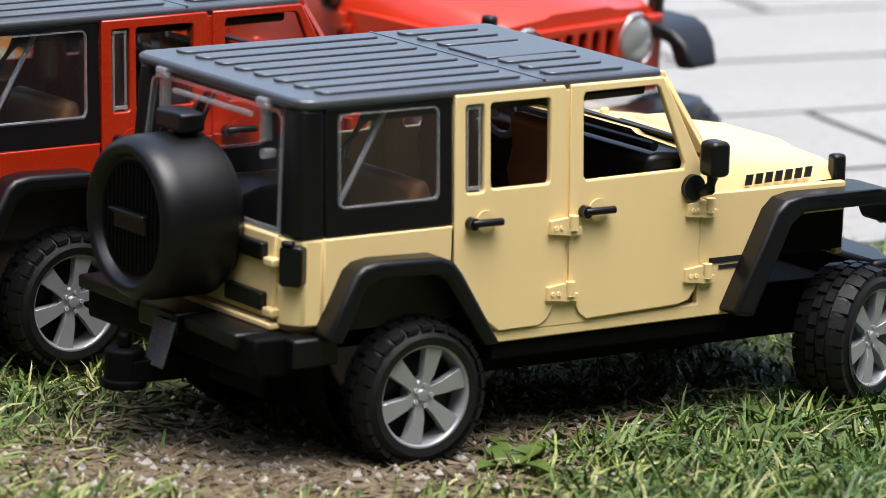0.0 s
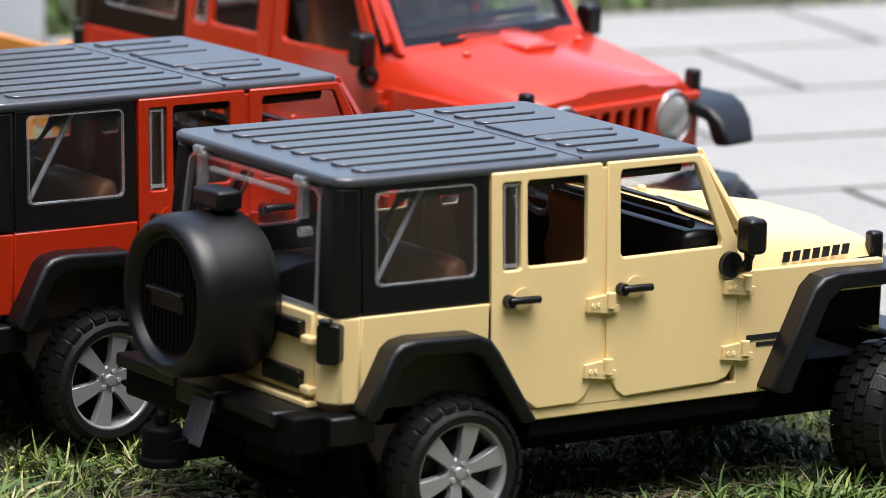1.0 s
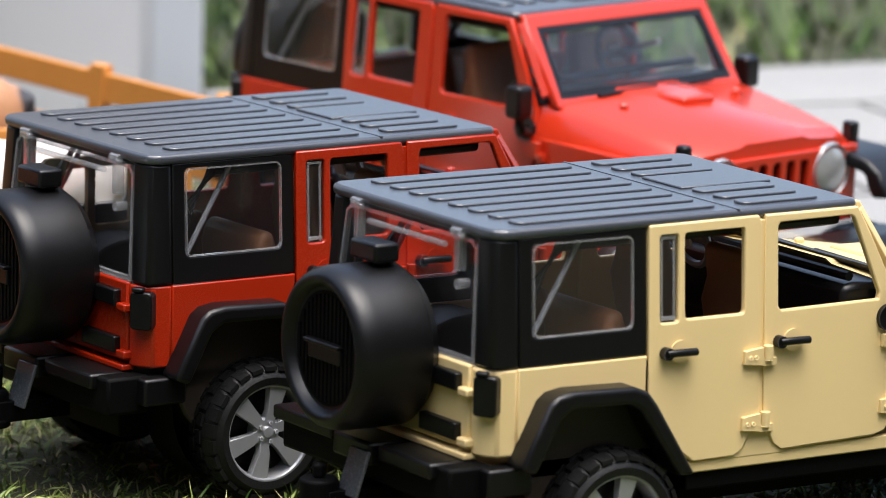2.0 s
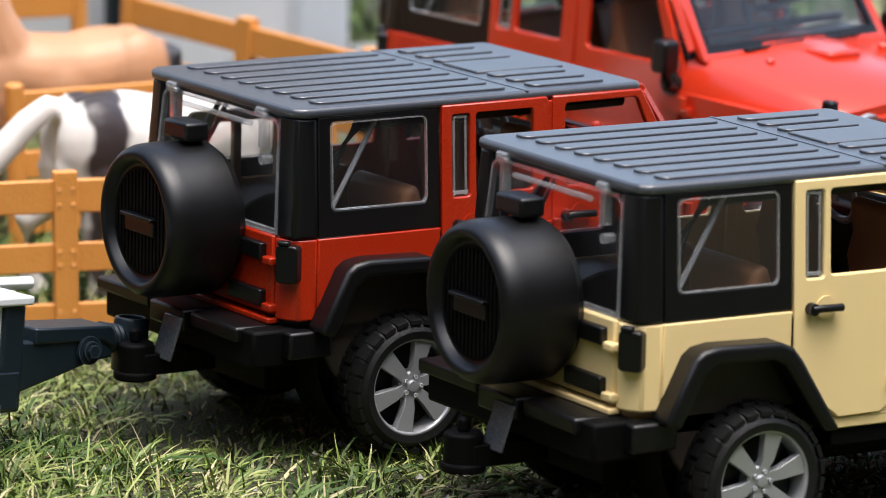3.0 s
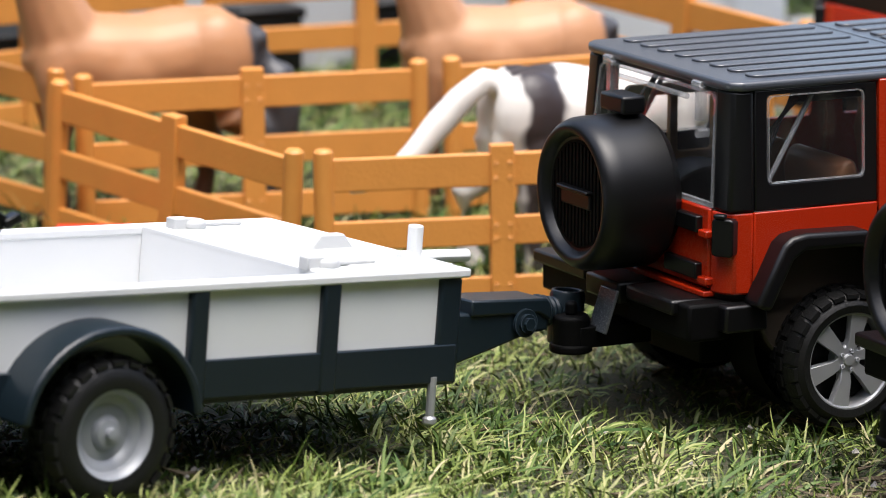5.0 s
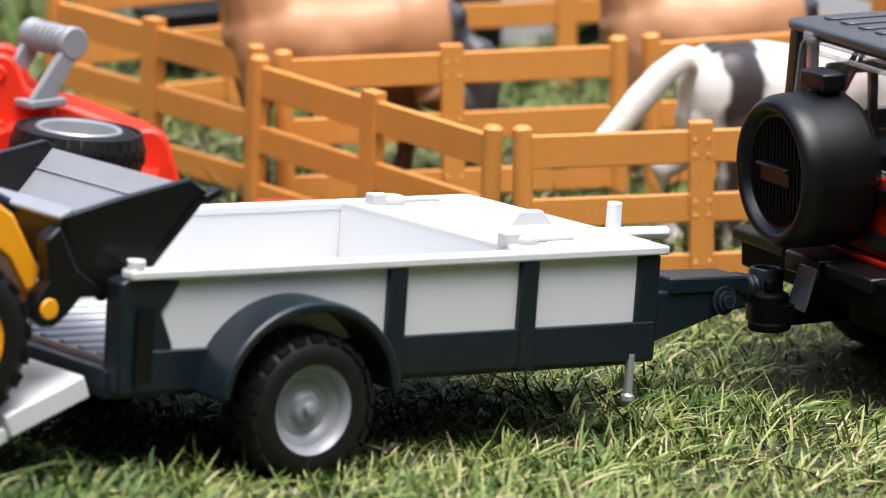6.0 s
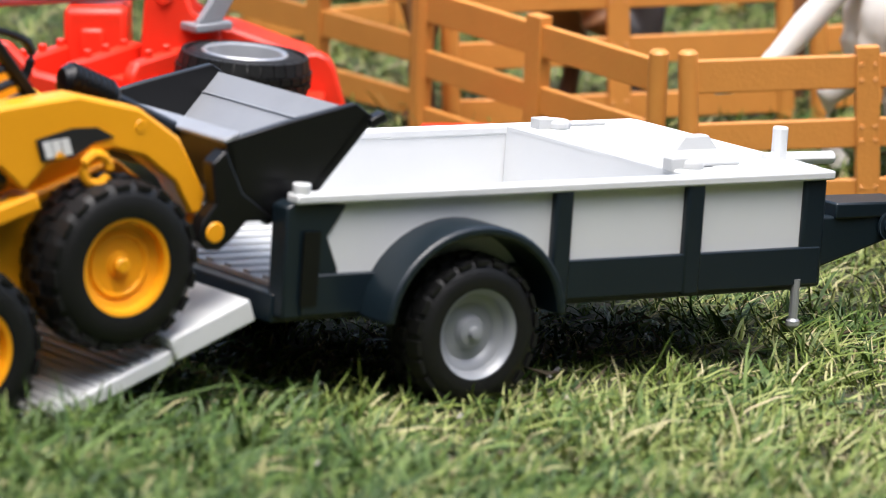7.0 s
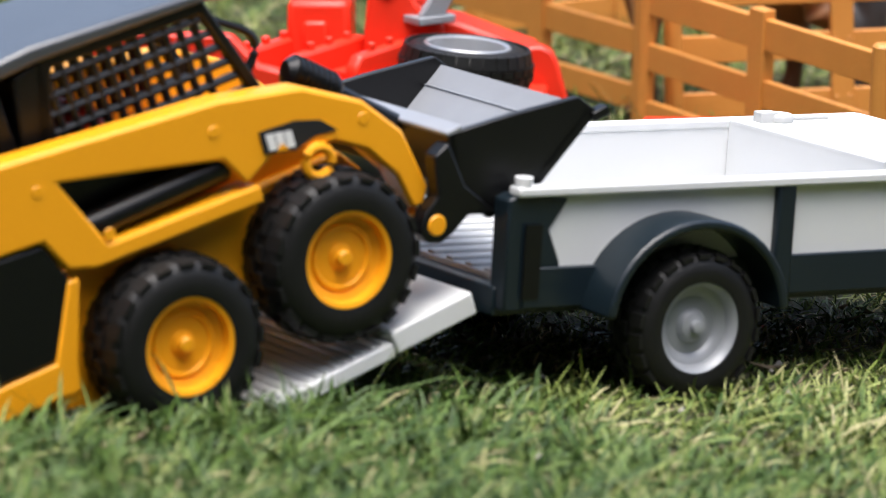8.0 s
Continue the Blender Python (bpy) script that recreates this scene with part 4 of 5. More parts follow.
# ---- red recovery truck behind the trailer ----
def recovery_truck(m):
    t = thing("toy_recovery_truck", "bright red toy recovery truck bed with grey roller arm", "toy truck", m)
    part("bed", boxes((-14, -2.4, 0.2, 5.6, 1.4, 4.7)), TRUCK_RED, t, bevel=0.15)
    part("bed_deck", boxes((-2.4, 2.6, -1.6, 5.6, 1.4, 4.3)), TRUCK_RED, t, bevel=0.15)
    side = plate([(-14, 1.5), (-14, 6.7), (-8.6, 6.6), (-7.6, 5.5), (-5.6, 5.0), (-4.4, 4.8), (-2.4, 4.7), (-2.4, 1.5)], -0.5, 0.2)
    part("bed_side", side, TRUCK_RED, t, "red moulded bed side", bevel=0.18)
    for x0 in (-11.6, -8.9, -6.6, -4.4):
        fin = plate([(0, 4.5), (0, 5.3), (0.35, 5.75), (3.9, 6.0), (4.2, 5.8), (4.2, 4.5)], -0.28, 0.28)
        rib = part("bed_rib", fin, TRUCK_RED, t, "red raised rib", bevel=0.15)
        rib.matrix_basis = Matrix.Translation((x0, 0.1, 0)) @ Matrix.Rotation(radians(54), 4, "Z")
        for u in (1.2, 2.2, 3.2):
            part("rib_stud", rod(0.16, 5.75 + 0.05 * u, 6.02 + 0.05 * u, "z", (u, 0, 0), 12, edge=0.04), TRUCK_RED, rib)
        part("bed_web", boxes((0.3, 3.6, -0.1, 1.2, 4.6, 5.1)), TRUCK_RED, rib, bevel=0.1)
    part("rear_flap", plate([(0.6, 1.4), (0.6, 5.55), (2.35, 5.7), (2.75, 5.5), (2.95, 5.1), (3.35, 3.6), (3.7, 1.4)], 2.6, 3.3), TRUCK_RED, t, "red rear mudguard flap", bevel=0.14)
    part("slope", plate([(-3.6, 4.0), (-3.4, 6.7), (-0.8, 6.5), (1.2, 5.75), (2.2, 5.4), (2.2, 4.0)], 3.3, 5.6), TRUCK_RED, t, bevel=0.2)
    arch = [(-3.2 + 0.75 * math.cos(a), 7.7 + 0.75 * math.sin(a)) for a in [radians(160 - 22 * i) for i in range(7)]]
    for y0 in (2.5, 4.6):
        ck = part("cheek", plate([(-4.2, 4.4), (-4.05, 6.4)] + arch + [(-2.2, 7.2), (-1.2, 6.4), (-1.0, 4.4)], y0, y0 + 0.6), TRUCK_RED, t, "red rounded bracket", bevel=0.12)
        part("cheek_boss", rod(0.3, y0 - 0.12, y0 + 0.05, "y", (-3.2, 0, 7.75), 20, edge=0.05), TRUCK_RED, ck)
    part("tower", boxes((-6.9, -4.6, 2.6, 5.4, 4.4, 7.3)), TRUCK_RED, t, bevel=0.25)
    part("tower_cap", boxes((-6.3, -5.4, 2.3, 2.7, 5.2, 6.6)), TRUCK_RED, t, bevel=0.15)
    part("ram", tube([(-13.0, 3.8, 7.3), (-3.3, 3.8, 7.85)], 0.36, 16), GREY, t, "grey hydraulic ram")
    arm = part("roller_arm", boxes((-0.15, 2.95, 0.35, 1.95, 6.55, 6.85)), GREY, t, "grey roller arm", bevel=0.06)
    arm.matrix_basis = Matrix.Translation((-0.55, 3.0, 0)) @ Matrix.Rotation(radians(127.7), 4, "Z")
    for x0 in (0.0, 2.45):
        part("arm_leg", plate([(-0.35, 8.35), (0.25, 8.75), (0.5, 8.4), (1.75, 6.85), (0.7, 6.85)], x0, x0 + 0.35, "x"), GREY, arm, bevel=0.06)
        part("roller_end", rod(0.62, x0 - 0.04, x0 + 0.39, "x", (0, -0.1, 8.75), 24, edge=0.08), GREY, arm)
    part("roller", rod(0.36, 0.3, 2.5, "x", (0, -0.1, 8.75), 20), GREY, arm)
    for k in range(6):
        part("roller_rib", rod(0.58, 0.5 + k * 0.33, 0.66 + k * 0.33, "x", (0, -0.1, 8.75), 24, edge=0.04), GREY, arm)
    for x in (-11.0, -4.8):
        for y in (0.9, 5.2):
            w = part("wheel", tyre_mesh(2.2, 0.8, 1.3), RUBBER, t, "black tyre", smooth=40)
            tread(w, 2.2, 0.8, 20)
            w.location = (x, y, 2.1)
            part("rim", lathe([(1.35, 0.6), (1.35, -0.75), (1.2, -0.7), (1.1, -0.3), (0, -0.25)], 24), SILVER, w)
    return t


recovery_truck(Matrix.Translation((-0.262, 0.388, rise(-0.262, 0.388))) @ Matrix.Rotation(radians(-23), 4, "Z"))
tyre = thing("loose_toy_wheel", "loose black toy tyre with silver rim lying flat", "toy wheel", Matrix.Translation((-0.2635, 0.3905, rise(-0.26, 0.389) + 0.0535)) @ Matrix.Rotation(radians(-23), 4, "Z") @ Matrix.Rotation(radians(5), 4, "Y") @ Matrix.Rotation(radians(-90), 4, "X"))
tread(part("tyre", tyre_mesh(2.45, 0.8, 1.55), RUBBER, tyre, smooth=40), 2.45, 0.8, 30)
part("rim", lathe([(1.6, -0.78), (1.5, -0.86), (1.38, -0.8), (1.3, -0.4), (1.2, 0.3), (0.3, 0.35), (0, 0.35)], 40), SILVER, tyre, "bright silver rim", smooth=35)
single("toy_plank", boxes((-1.4, 1.4, -0.3, 0.3, 0, 2.4)), TRUCK_RED, "small red plastic board standing behind the trailer", "toy board", Matrix.Translation((-0.178, 0.395, rise(-0.178, 0.395))) @ Matrix.Rotation(radians(-23), 4, "Z"), bevel=0.08, scale=0.01)


# ---- toy horses, each one plain moulded figure ----
def lump(bm, at, radii, seg=14):
    """An egg-shaped swelling, for the muscles of a moulded animal."""
    made = bmesh.ops.create_uvsphere(bm, u_segments=seg, v_segments=seg // 2 + 2, radius=1.0)
    bmesh.ops.transform(bm, matrix=Matrix.Translation(at) @ Matrix.Diagonal((*radii, 1)), verts=made["verts"])


def horse(x, y, heading, main, second, legs, patch, tail, label, size=1.0, graze=False):
    bm = bmesh.new()
    tube([(-3.9, 0, 6.2), (-2.4, 0, 6.1), (-0.4, 0, 5.75), (1.6, 0, 5.8), (3.4, 0, 6.2), (4.2, 0, 6.6)], 1, 20, bm, [0.9, 1.75, 1.85, 1.9, 1.6, 0.7])
    lump(bm, (-1.6, 0, 6.9), (2.4, 1.0, 0.95))
    lump(bm, (2.9, 0, 6.9), (1.6, 0.85, 1.2))
    for sd in (1, -1):
        lump(bm, (-2.7, 0.85 * sd, 5.9), (1.55, 1.15, 1.85))
        lump(bm, (-3.3, 0.75 * sd, 4.9), (1.0, 0.75, 1.5))
        lump(bm, (0.7, 0.75 * sd, 5.5), (1.7, 1.3, 1.5))
        lump(bm, (3.1, 0.8 * sd, 5.6), (1.05, 0.95, 1.7))
    if graze:
        tube([(3.2, 0, 6.4), (4.8, 0, 5.6), (6.0, 0, 4.2), (6.4, 0, 3.4)], 1, 12, bm, [1.3, 1.0, 0.8, 0.6])
        tube([(6.0, 0, 3.8), (6.6, 0, 2.8), (6.9, 0, 1.6), (6.9, 0, 1.1)], 1, 12, bm, [0.7, 0.75, 0.5, 0.35])
    else:
        tube([(2.9, 0, 6.8), (3.5, 0, 8.3), (4.0, 0, 9.8), (4.2, 0, 10.6)], 1, 12, bm, [1.5, 1.2, 0.95, 0.7])
        tube([(4.0, 0, 10.6), (4.9, 0, 10.4), (6.1, 0, 9.7), (6.6, 0, 9.4)], 1, 12, bm, [0.7, 0.75, 0.5, 0.35])
        tube([(2.5, 0, 8.3), (3.1, 0, 9.7), (3.7, 0, 11.1)], 1, 8, bm, [0.25, 0.45, 0.3])
    for lx, ly, step in ((-3.2, 0.95, -0.9), (-2.6, -0.95, 0.5), (3.1, 0.85, 0.4), (3.2, -0.85, -0.3)):
        if lx < 0:
            tube([(lx - 0.1, ly, 5.0), (lx + 0.25 + step * 0.3, ly, 3.9), (lx - 0.75 + step, ly, 2.75), (lx - 0.6 + step, ly, 1.3), (lx - 0.45 + step, ly, 0.55), (lx - 0.2 + step, ly, 0.0)], 1, 12, bm, [1.1, 0.85, 0.5, 0.36, 0.42, 0.62])
        else:
            tube([(lx, ly, 5.2), (lx + step * 0.5, ly, 3.4), (lx + step * 0.8, ly, 2.6), (lx + step, ly, 1.2), (lx + step, ly, 0.55), (lx + 0.2 + step, ly, 0.0)], 1, 12, bm, [0.95, 0.55, 0.5, 0.36, 0.42, 0.62])
    if tail == "swept":
        tube([(-3.4, 0, 7.1), (-4.3, 0, 7.35), (-5.2, 0, 6.7), (-6.1, 0, 5.8), (-7.2, 0, 4.6), (-8.4, 0, 3.7), (-9.8, 0, 3.3)], 1, 12, bm, [0.45, 0.5, 0.55, 0.58, 0.5, 0.32, 0.12])
    else:
        tube([(-3.5, 0.5, 7.1), (-4.2, 0.8, 6.5), (-4.9, 0.9, 5.4), (-5.2, 0.9, 4.0), (-5.1, 0.9, 2.4), (-4.8, 0.9, 0.5)], 1, 12, bm, [0.4, 0.6, 0.7, 0.68, 0.6, 0.35])
    me = bpy.data.meshes.new("toy_horse")
    bm.to_mesh(me)
    bm.free()
    m = bpy.data.materials.new("horse_coat")
    m.use_nodes = True
    n, l = m.node_tree.nodes, m.node_tree.links
    b = n["Principled BSDF"]
    b.inputs["Roughness"].default_value = 0.45
    tc, sep, nz = n.new("ShaderNodeTexCoord"), n.new("ShaderNodeSeparateXYZ"), n.new("ShaderNodeTexNoise")
    nz.inputs["Scale"].default_value = 0.5
    l.new(tc.outputs["Object"], sep.inputs[0])
    l.new(tc.outputs["Object"], nz.inputs["Vector"])
    mix = n.new("ShaderNodeMix")
    mix.data_type = "RGBA"
    mix.inputs[7].default_value = (*second, 1)
    ramp2 = n.new("ShaderNodeMix")
    ramp2.data_type = "RGBA"
    ramp2.inputs[6].default_value = (*[c * 0.82 for c in main], 1)
    ramp2.inputs[7].default_value = (*[min(1, c * 1.18) for c in main], 1)
    l.new(nz.outputs["Fac"], ramp2.inputs[0])
    add = n.new("ShaderNodeMath")
    add.operation = "MULTIPLY_ADD"
    add.inputs[1].default_value = 1.6
    l.new(nz.outputs["Fac"], add.inputs[0])
    l.new(sep.outputs["X"], add.inputs[2])
    ramp = n.new("ShaderNodeValToRGB")
    lo, hi = patch
    ramp.color_ramp.interpolation = "LINEAR"
    e = ramp.color_ramp.elements
    e[0].position, e[0].color = (lo + 10) / 20, (0, 0, 0, 1)
    e[1].position, e[1].color = (lo + 10.25) / 20, (1, 1, 1, 1)
    for p, c in ((hi + 10, 1), (hi + 10.25, 0)):
        k = e.new(p / 20)
        k.color = (c, c, c, 1)
    mr = n.new("ShaderNodeMapRange")
    mr.inputs[1].default_value, mr.inputs[2].default_value = -10, 10
    l.new(add.outputs[0], mr.inputs[0])
    l.new(mr.outputs[0], ramp.inputs[0])
    l.new(ramp.outputs[0], mix.inputs[0])
    # darker stockings up the legs
    up, low = n.new("ShaderNodeMapRange"), n.new("ShaderNodeMix")
    up.inputs[1].default_value, up.inputs[2].default_value = 2.4, 4.6
    low.data_type = "RGBA"
    low.inputs[6].default_value = (*legs, 1)
    l.new(sep.outputs["Z"], up.inputs[0])
    l.new(up.outputs[0], low.inputs[0])
    l.new(ramp2.outputs[2], low.inputs[7])
    l.new(low.outputs[2], mix.inputs[6])
    l.new(mix.outputs[2], b.inputs["Base Color"])
    me.materials.append(m)
    ob = new("toy_horse", me)
    ob.matrix_basis = Matrix.Translation((x, y, rise(x, y))) @ Matrix.Rotation(radians(heading), 4, "Z") @ Matrix.Diagonal((0.01 * size, 0.01 * size, 0.01 * size, 1))
    r = ob.modifiers.new("skin", "REMESH")
    r.mode, r.voxel_size, r.use_smooth_shade = "VOXEL", 0.15, True
    s = ob.modifiers.new("soft", "SMOOTH")
    s.factor, s.iterations = 0.5, 5
    return tagged(ob, label, "toy horse", "toy horses in the paddock")


WHITE_COAT, BROWN_COAT = (0.74, 0.71, 0.66), (0.46, 0.225, 0.105)
horse(0.001, 0.349, -4, WHITE_COAT, (0.04, 0.03, 0.03), WHITE_COAT, (-2.45, -0.95), "swept", "white plastic toy horse with a dark patch grazing by the fence", 0.97, True)
horse(-0.125, 0.478, 170, BROWN_COAT, (0.05, 0.05, 0.055), (0.12, 0.05, 0.025), (-9.5, -3.35), "hanging", "brown plastic toy horse with a grey tail in the paddock", 1.04)
horse(0.018, 0.452, 172, (0.5, 0.26, 0.135), (0.05, 0.05, 0.055), (0.16, 0.07, 0.035), (-9.5, -3.35), "hanging", "light brown plastic toy horse with a grey tail in the paddock", 0.96)


# ---- behind: grey cabinet, dark blocks, paving ----
GREY_PAINT = mat("pale_grey_paint", (0.52, 0.53, 0.54), 0.6, vary=0.08, scale=4, bump=0.1, fine=60)
cab_ = thing("utility_cabinet", "large pale grey painted cabinet standing behind the paddock", "cabinet", scale=1.0)
part("cabinet_body", plate([(-0.08, 0.70), (0.268, 0.715), (0.34, 0.79), (0.30, 1.0), (-0.08, 1.0)], 0.0, 0.5, "z"), GREY_PAINT, cab_, bevel=0.006)
part("conduit", rod(0.006, 0.0, 0.5, "z", (0.165, 0.695, 0), 12), SLATE, cab_, "dark vertical conduit")
# Plain blocks for dark shapes whose kind is not known
for x, y, w, h in ((0.023, 0.70, 1.5, 3.2), (0.086, 0.70, 1.15, 3.1), (-0.102, 0.70, 2.0, 3.0)):
    crate = thing("dark_block", "small dark block behind the far fence", "crate", Matrix.Translation((x, y, rise(x, y))), "crates behind the fence")
    part("block_body", boxes((-w, w, -1.4, 1.4, 0, h - 0.5)), BLACK, crate, bevel=0.15)
    part("block_rim", boxes((-w - 0.12, w + 0.12, -1.5, 1.5, h - 0.5, h)), BLACK, crate, bevel=0.1)


def paving():
    stone = mat("concrete_paver", (0.28, 0.278, 0.266), 0.85, vary=0.15, scale=9, bump=0.35, fine=150, second=(0.24, 0.235, 0.215), mix=(0.5, 0.75))
    m = Matrix.Translation((0.24, 0.14, 0)) @ Matrix.Rotation(radians(-10), 4, "Z")
    pave = tagged(new("pavement"), "pale concrete pavers with mossy joints", "pavement", kind="structure")
    sl = boxes((-0.0975, 0.0975, -0.0525, 0.0525, -0.03, 0.0))
    me = bpy.data.meshes.new("paver")
    sl.to_mesh(me)
    sl.free()
    me.materials.append(stone)
    rnd = random.Random(4)
    for r in range(6):
        for c in range(6):
            p = m @ Vector((-0.02 + c * 0.2 + (0.1 if r % 2 else 0), 0.055 + r * 0.11, 0))
            ob = new("paver", me)
            ob.parent = pave
            d = 0.02
            nx = (rise(p.x + d, p.y) - rise(p.x - d, p.y)) / (2 * d)
            ny = (rise(p.x, p.y + d) - rise(p.x, p.y - d)) / (2 * d)
            ob.matrix_basis = Matrix.Translation((p.x, p.y, rise(p.x, p.y) + 0.004)) @ Vector((0, 0, 1)).rotation_difference(Vector((-nx, -ny, 1))).to_matrix().to_4x4() @ Matrix.Rotation(radians(-10 + rnd.uniform(-0.7, 0.7)), 4, "Z")


paving()


# ---- grass and weeds ----
def on_paving(x, y):
    q = Matrix.Rotation(radians(10), 4, "Z") @ Vector((x - 0.24, y - 0.14, 0))
    return -0.1 < q.x < 1.15 and 0.0 < q.y < 0.665


def under_toy(x, y):
    for ox, oy, hd, u0, u1, w in ((0, 0, 0, -0.055, 0.2, 0.056), (-0.034, 0.155, 1.9, -0.055, 0.2, 0.056), (-0.3189, 0.1112, 13.4, -0.08, 0.13, 0.054), (-0.4752, 0.077, 13.4, -0.07, 0.16, 0.05), (0.195, 0.376, -77, -0.05, 0.2, 0.056), (-0.30, 0.41, -23, -0.12, 0.05, 0.05)):
        c, s = math.cos(radians(hd)), math.sin(radians(hd))
        u, v = (x - ox) * c + (y - oy) * s, -(x - ox) * s + (y - oy) * c
        if u0 < u < u1 and abs(v) < w:
            return True
    return False


def grass():
    rnd = np.random.RandomState(7)
    verts, faces, kinds = [], [], []
    count = 0
    tries = 0
    while count < 185000 and tries < 700000:
        tries += 1
        # a wedge of lawn in the view, denser towards the toys
        a = radians(rnd.uniform(-42, -12))
        d = 1.15 + 1.3 * rnd.uniform() ** 1.9
        x, y = EYE[0] - math.sin(a) * d, EYE[1] + math.cos(a) * d
        if on_paving(x, y):
            continue
        n1 = noise.noise(Vector((x * 7, y * 7, 3))) + 0.5 * noise.noise(Vector((x * 23, y * 23, 1)))
        bare = 0.8 * math.exp(-(((x + 0.045) / 0.09) ** 2 + ((y + 0.035) / 0.05) ** 2)) + 0.6 * math.exp(-(((x + 0.0) / 0.12) ** 2 + ((y - 0.02) / 0.08) ** 2))
        gap = noise.noise(Vector((x * 55, y * 55, 7)))
        if n1 + 0.55 * gap - 1.3 * bare < rnd.uniform(-1.1, 0.25) - 0.25:
            continue
        low = under_toy(x, y)
        h = rnd.uniform(0.003, 0.0105) * (1 + 0.5 * n1) * (1 + 0.5 * gap)
        if rnd.uniform() < 0.04:
            h *= 1.9
        if bare > 0.4:
            h *= 0.8
        if low:
            h = min(h, rnd.uniform(0.002, 0.006))
        # greener by the loader; by front wheels also darkened for shade; drier between
        dark_green = min(1.0, max(0.0, (x - 0.02) / 0.08)) + min(1.0, max(0.0, (-0.28 - x) / 0.12))
        kind = 0 if rnd.uniform() < 0.3 + 0.7 * dark_green + 0.5 * n1 + 0.9 * noise.noise(Vector((x * 30, y * 30, 12))) else 1
        w = rnd.uniform(0.00025, 0.00062) * (1.15 if kind == 0 else 0.85)
        t = rnd.uniform(0, math.tau)
        over = rnd.uniform(0.3, 2.2)
        reach = over * h
        drop = 0.3 + 0.35 * max(0.0, over - 1.0)
        cx, cy = math.cos(t), math.sin(t)
        bend = rnd.uniform(-0.5, 0.5) * reach
        px, py = -cy, cx
        z = rise(x, y) - 0.001
        i = len(verts)
        for f, ww in ((0, 0.8), (0.35, 1), (0.7, 0.75)):
            ox, oy = x + cx * reach * f + px * bend * f * f, y + cy * reach * f + py * bend * f * f
            oz = z + h * (1.5 * f - drop * 1.5 * f * f)
            tw = 0.5 * ww * w
            verts += [(ox - px * w * ww, oy - py * w * ww, oz - tw), (ox + px * w * ww, oy + py * w * ww, oz + tw)]
        verts.append((x + cx * reach + px * bend, y + cy * reach + py * bend, max(z + 0.001, z + h * (1.5 - drop * 1.5))))
        faces += [(i, i + 1, i + 3, i + 2), (i + 2, i + 3, i + 5, i + 4), (i + 4, i + 5, i + 6)]
        kinds += [kind] * 3
        count += 1
    # the lawn beyond the paving, coarser
    for _ in range(16000):
        a, d = radians(rnd.uniform(-48, -14)), rnd.uniform(2.2, 4.6)
        x, y = EYE[0] - math.sin(a) * d, EYE[1] + math.cos(a) * d
        if on_paving(x, y) or (-0.1 < x < 0.36 and 0.68 < y < 1.02):
            continue
        h, w, t = rnd.uniform(0.008, 0.03), rnd.uniform(0.0015, 0.004), rnd.uniform(0, math.tau)
        cx, cy, z, i = math.cos(t), math.sin(t), rise(x, y) - 0.001, len(verts)
        verts += [(x - cy * w, y + cx * w, z), (x + cy * w, y - cx * w, z), (x + cx * h * 0.7, y + cy * h * 0.7, z + h)]
        faces.append((i, i + 1, i + 2))
        kinds.append(0)
    me = bpy.data.meshes.new("grass")
    me.from_pydata(verts, [], faces)
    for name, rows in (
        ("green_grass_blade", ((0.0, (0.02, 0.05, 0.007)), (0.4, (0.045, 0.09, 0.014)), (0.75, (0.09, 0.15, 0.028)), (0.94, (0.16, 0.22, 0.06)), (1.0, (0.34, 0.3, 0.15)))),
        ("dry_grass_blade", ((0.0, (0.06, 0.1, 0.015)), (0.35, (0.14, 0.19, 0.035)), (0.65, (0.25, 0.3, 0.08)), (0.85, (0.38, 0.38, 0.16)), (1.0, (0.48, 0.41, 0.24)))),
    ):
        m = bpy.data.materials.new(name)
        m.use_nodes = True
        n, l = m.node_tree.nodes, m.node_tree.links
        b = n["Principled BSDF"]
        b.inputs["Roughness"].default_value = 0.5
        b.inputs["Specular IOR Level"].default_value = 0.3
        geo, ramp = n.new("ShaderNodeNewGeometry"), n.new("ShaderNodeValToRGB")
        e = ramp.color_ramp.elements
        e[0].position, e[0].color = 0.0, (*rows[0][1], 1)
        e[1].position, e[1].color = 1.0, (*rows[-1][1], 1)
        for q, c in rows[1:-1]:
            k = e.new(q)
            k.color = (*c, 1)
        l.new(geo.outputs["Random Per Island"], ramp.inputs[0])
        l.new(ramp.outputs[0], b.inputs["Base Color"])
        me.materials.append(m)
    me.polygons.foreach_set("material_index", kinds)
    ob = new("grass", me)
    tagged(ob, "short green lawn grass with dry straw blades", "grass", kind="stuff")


grass()


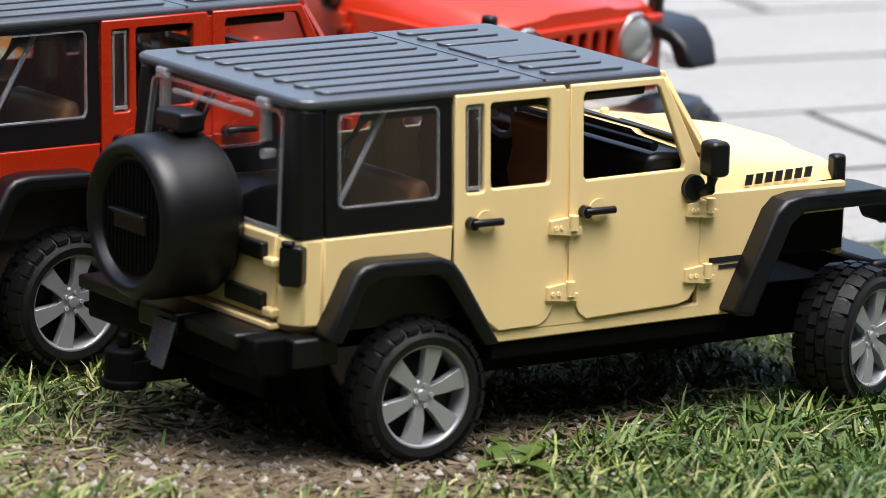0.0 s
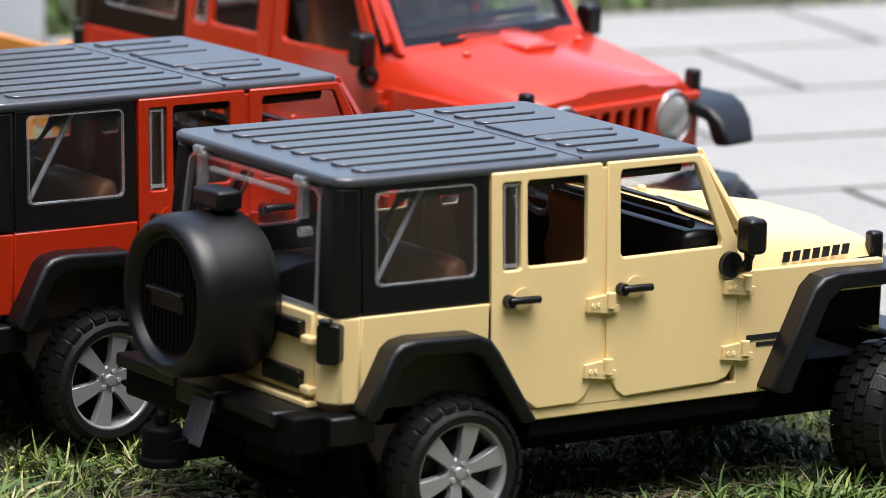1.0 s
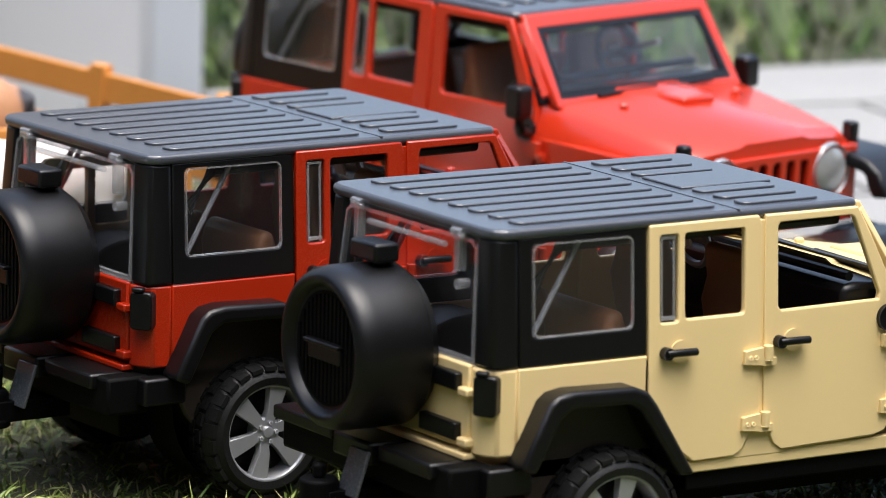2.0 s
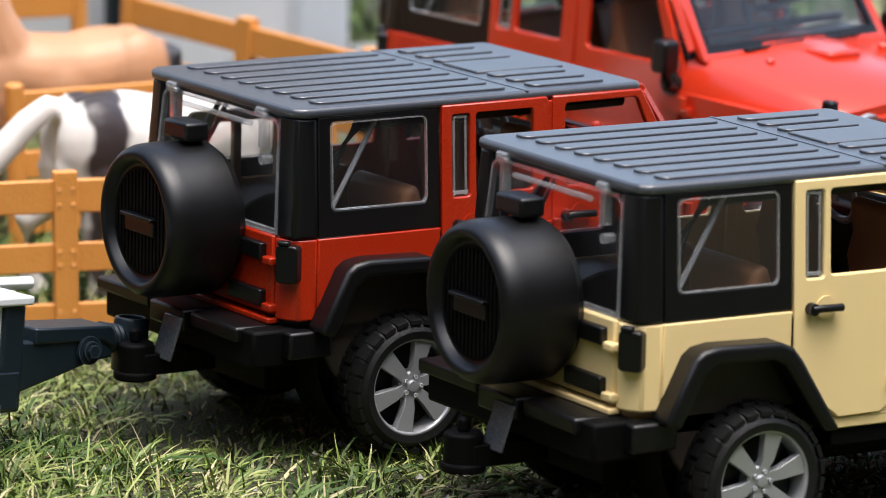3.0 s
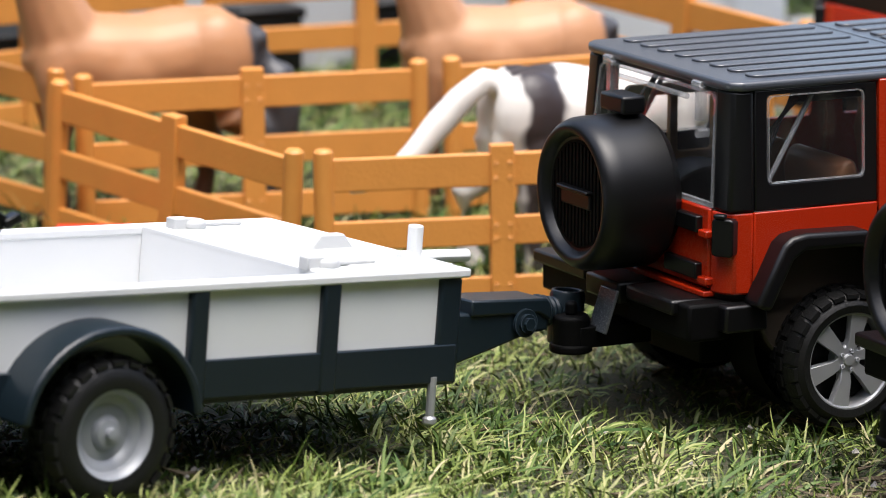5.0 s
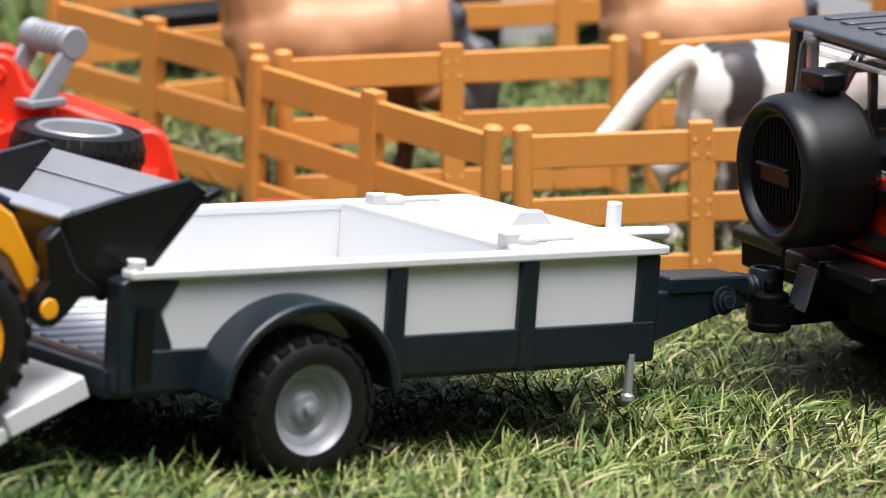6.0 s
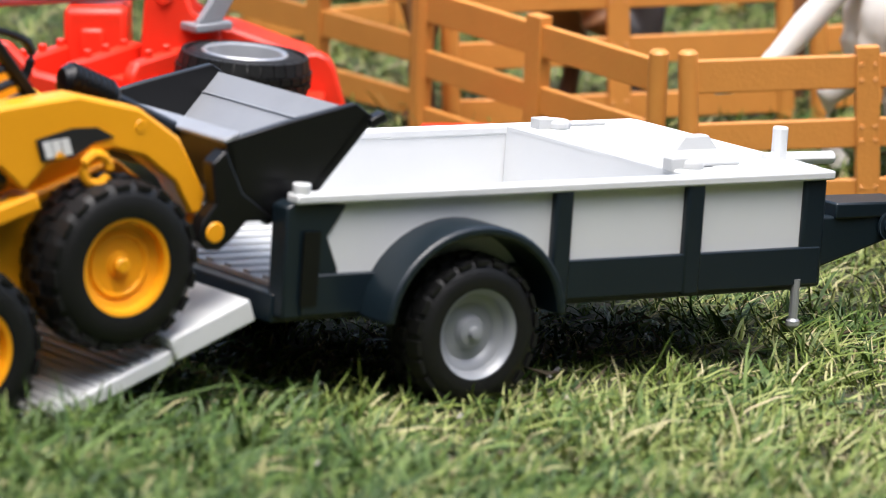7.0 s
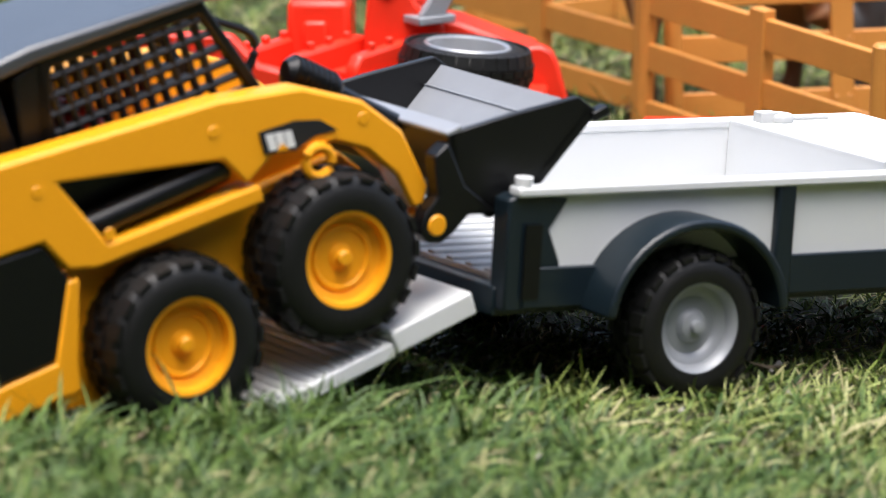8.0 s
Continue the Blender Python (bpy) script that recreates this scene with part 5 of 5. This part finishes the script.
def weed(x, y, leaves, size, seed):
    rnd = random.Random(seed)
    w = thing("broadleaf_weed", "small broad-leaved green weed growing in the lawn", "weed", Matrix.Translation((x, y, rise(x, y))), "weeds in the lawn")
    for i in range(leaves):
        a = math.tau * (i + rnd.uniform(-0.3, 0.3)) / leaves
        L, wd = size * rnd.uniform(0.7, 1.2), size * rnd.uniform(0.22, 0.34)
        bm = bmesh.new()
        rows = []
        for k in range(6):
            f = k / 5
            r = 0.25 + L * f
            h = 0.2 + L * (0.75 * f - 0.6 * f * f)
            ww = wd * math.sin(math.pi * min(0.97, 0.12 + f * 0.88)) + 0.02
            rows.append([bm.verts.new((r, -ww, h + 0.12 * wd)), bm.verts.new((r, 0, h - 0.08)), bm.verts.new((r, ww, h + 0.12 * wd))])
        for p, q in zip(rows, rows[1:]):
            for k in range(2):
                bm.faces.new((p[k], q[k], q[k + 1], p[k + 1]))
        made = bmesh.ops.extrude_face_region(bm, geom=list(bm.faces))
        bmesh.ops.translate(bm, vec=(0, 0, -0.04), verts=[g for g in made["geom"] if isinstance(g, bmesh.types.BMVert)])
        bmesh.ops.recalc_face_normals(bm, faces=bm.faces)
        ob = part("leaf", bm, LEAF, w, smooth=60)
        ob.matrix_basis = Matrix.Rotation(a, 4, "Z")


LEAF = mat("weed_leaf", (0.07, 0.11, 0.02), 0.45, vary=0.35, scale=0.6, bump=0.15, fine=5)
for k, (x, y, c, s) in enumerate(((0.022, -0.072, 4, 2.4), (0.035, -0.058, 3, 1.8), (0.11, -0.085, 6, 2.0), (0.135, -0.062, 5, 1.8), (0.165, -0.05, 7, 2.0), (0.18, -0.075, 6, 2.3), (0.15, -0.095, 5, 1.7), (0.09, -0.1, 5, 1.4), (0.2, -0.06, 6, 2.2), (0.07, -0.06, 4, 1.5), (-0.02, 0.06, 4, 1.3), (-0.06, 0.08, 3, 1.2), (-0.115, 0.04, 4, 1.2), (-0.3, 0.03, 4, 1.2), (-0.21, 0.02, 4, 1.1), (-0.1, 0.115, 5, 1.5))):
    weed(x, y, c, 0.62 * s, k)


# ---- unseen dark wall added behind the camera to darken side reflections ----
def hedge():
    green = mat("light_block_green", (0.025, 0.038, 0.014), 0.8, vary=0.4, scale=3, bump=0.8, fine=30)
    bm = bmesh.new()
    n = 60
    rows = []
    for i in range(n + 1):
        a = radians(105 + 235 * i / n)
        c, s_ = math.cos(a), math.sin(a)
        ring = []
        for r, z in ((2.9, -0.05), (2.85, 1.1), (2.9, 2.25), (3.1, 2.45), (3.5, 2.4), (3.6, -0.05)):
            k = 1 + 0.02 * noise.noise(Vector((c * 9, s_ * 9, z * 3)))
            ring.append(bm.verts.new((c * r * k - 0.2, s_ * r * k + 0.1, z)))
        rows.append(ring)
    for p, q in zip(rows, rows[1:]):
        for k in range(5):
            bm.faces.new((p[k], q[k], q[k + 1], p[k + 1]))
    bm.faces.new(rows[0])
    bm.faces.new(rows[-1])
    bmesh.ops.recalc_face_normals(bm, faces=bm.faces)
    single("light_block_wall", bm, green, "unseen dark green wall added behind the camera to block light", "hedge", kind="structure", smooth=0)


hedge()


# ---- dry litter and small stones on the bare earth ----
def litter():
    rnd = np.random.RandomState(11)
    for name, label, color, n, kind_ in (("dry_litter", "dry straw bits and dead grass on bare earth", (0.17, 0.13, 0.08), 4200, 0), ("small_stones", "small pale stones on bare earth", (0.36, 0.34, 0.31), 900, 1)):
        verts, faces = [], []
        for _ in range(n):
            if rnd.uniform() < 0.7:
                x, y = rnd.normal(-0.03, 0.07), rnd.normal(-0.03, 0.035)
            else:
                a, d = radians(rnd.uniform(-42, -12)), rnd.uniform(1.18, 1.9)
                x, y = EYE[0] - math.sin(a) * d, EYE[1] + math.cos(a) * d
            if on_paving(x, y):
                continue
            z = rise(x, y) + 0.0018
            t = rnd.uniform(0, math.tau)
            L = rnd.uniform(0.002, 0.009) if kind_ == 0 else rnd.uniform(0.0008, 0.0026)
            w = rnd.uniform(0.0003, 0.0009) if kind_ == 0 else L * rnd.uniform(0.6, 0.9)
            hgt = rnd.uniform(0.0004, 0.0012) if kind_ == 0 else L * 0.8
            c, s_ = math.cos(t), math.sin(t)
            i = len(verts)
            lift = rnd.uniform(0, 0.5) * L if kind_ == 0 else 0
            for u, v, q in ((-L, 0, 0), (0, -w, 0), (L, 0, lift), (0, w, 0), (0, 0, hgt), (0, 0, -hgt)):
                verts.append((x + u * c - v * s_, y + u * s_ + v * c, z + q))
            for a_, b_ in ((0, 1), (1, 2), (2, 3), (3, 0)):
                faces += [(i + a_, i + b_, i + 4), (i + b_, i + a_, i + 5)]
        me = bpy.data.meshes.new(name)
        me.from_pydata(verts, [], faces)
        me.materials.append(mat(name + "_mat", color, 0.8, vary=0.6, scale=150, bump=0.2, fine=500))
        tagged(new(name, me), label, "ground litter", kind="stuff")


litter()
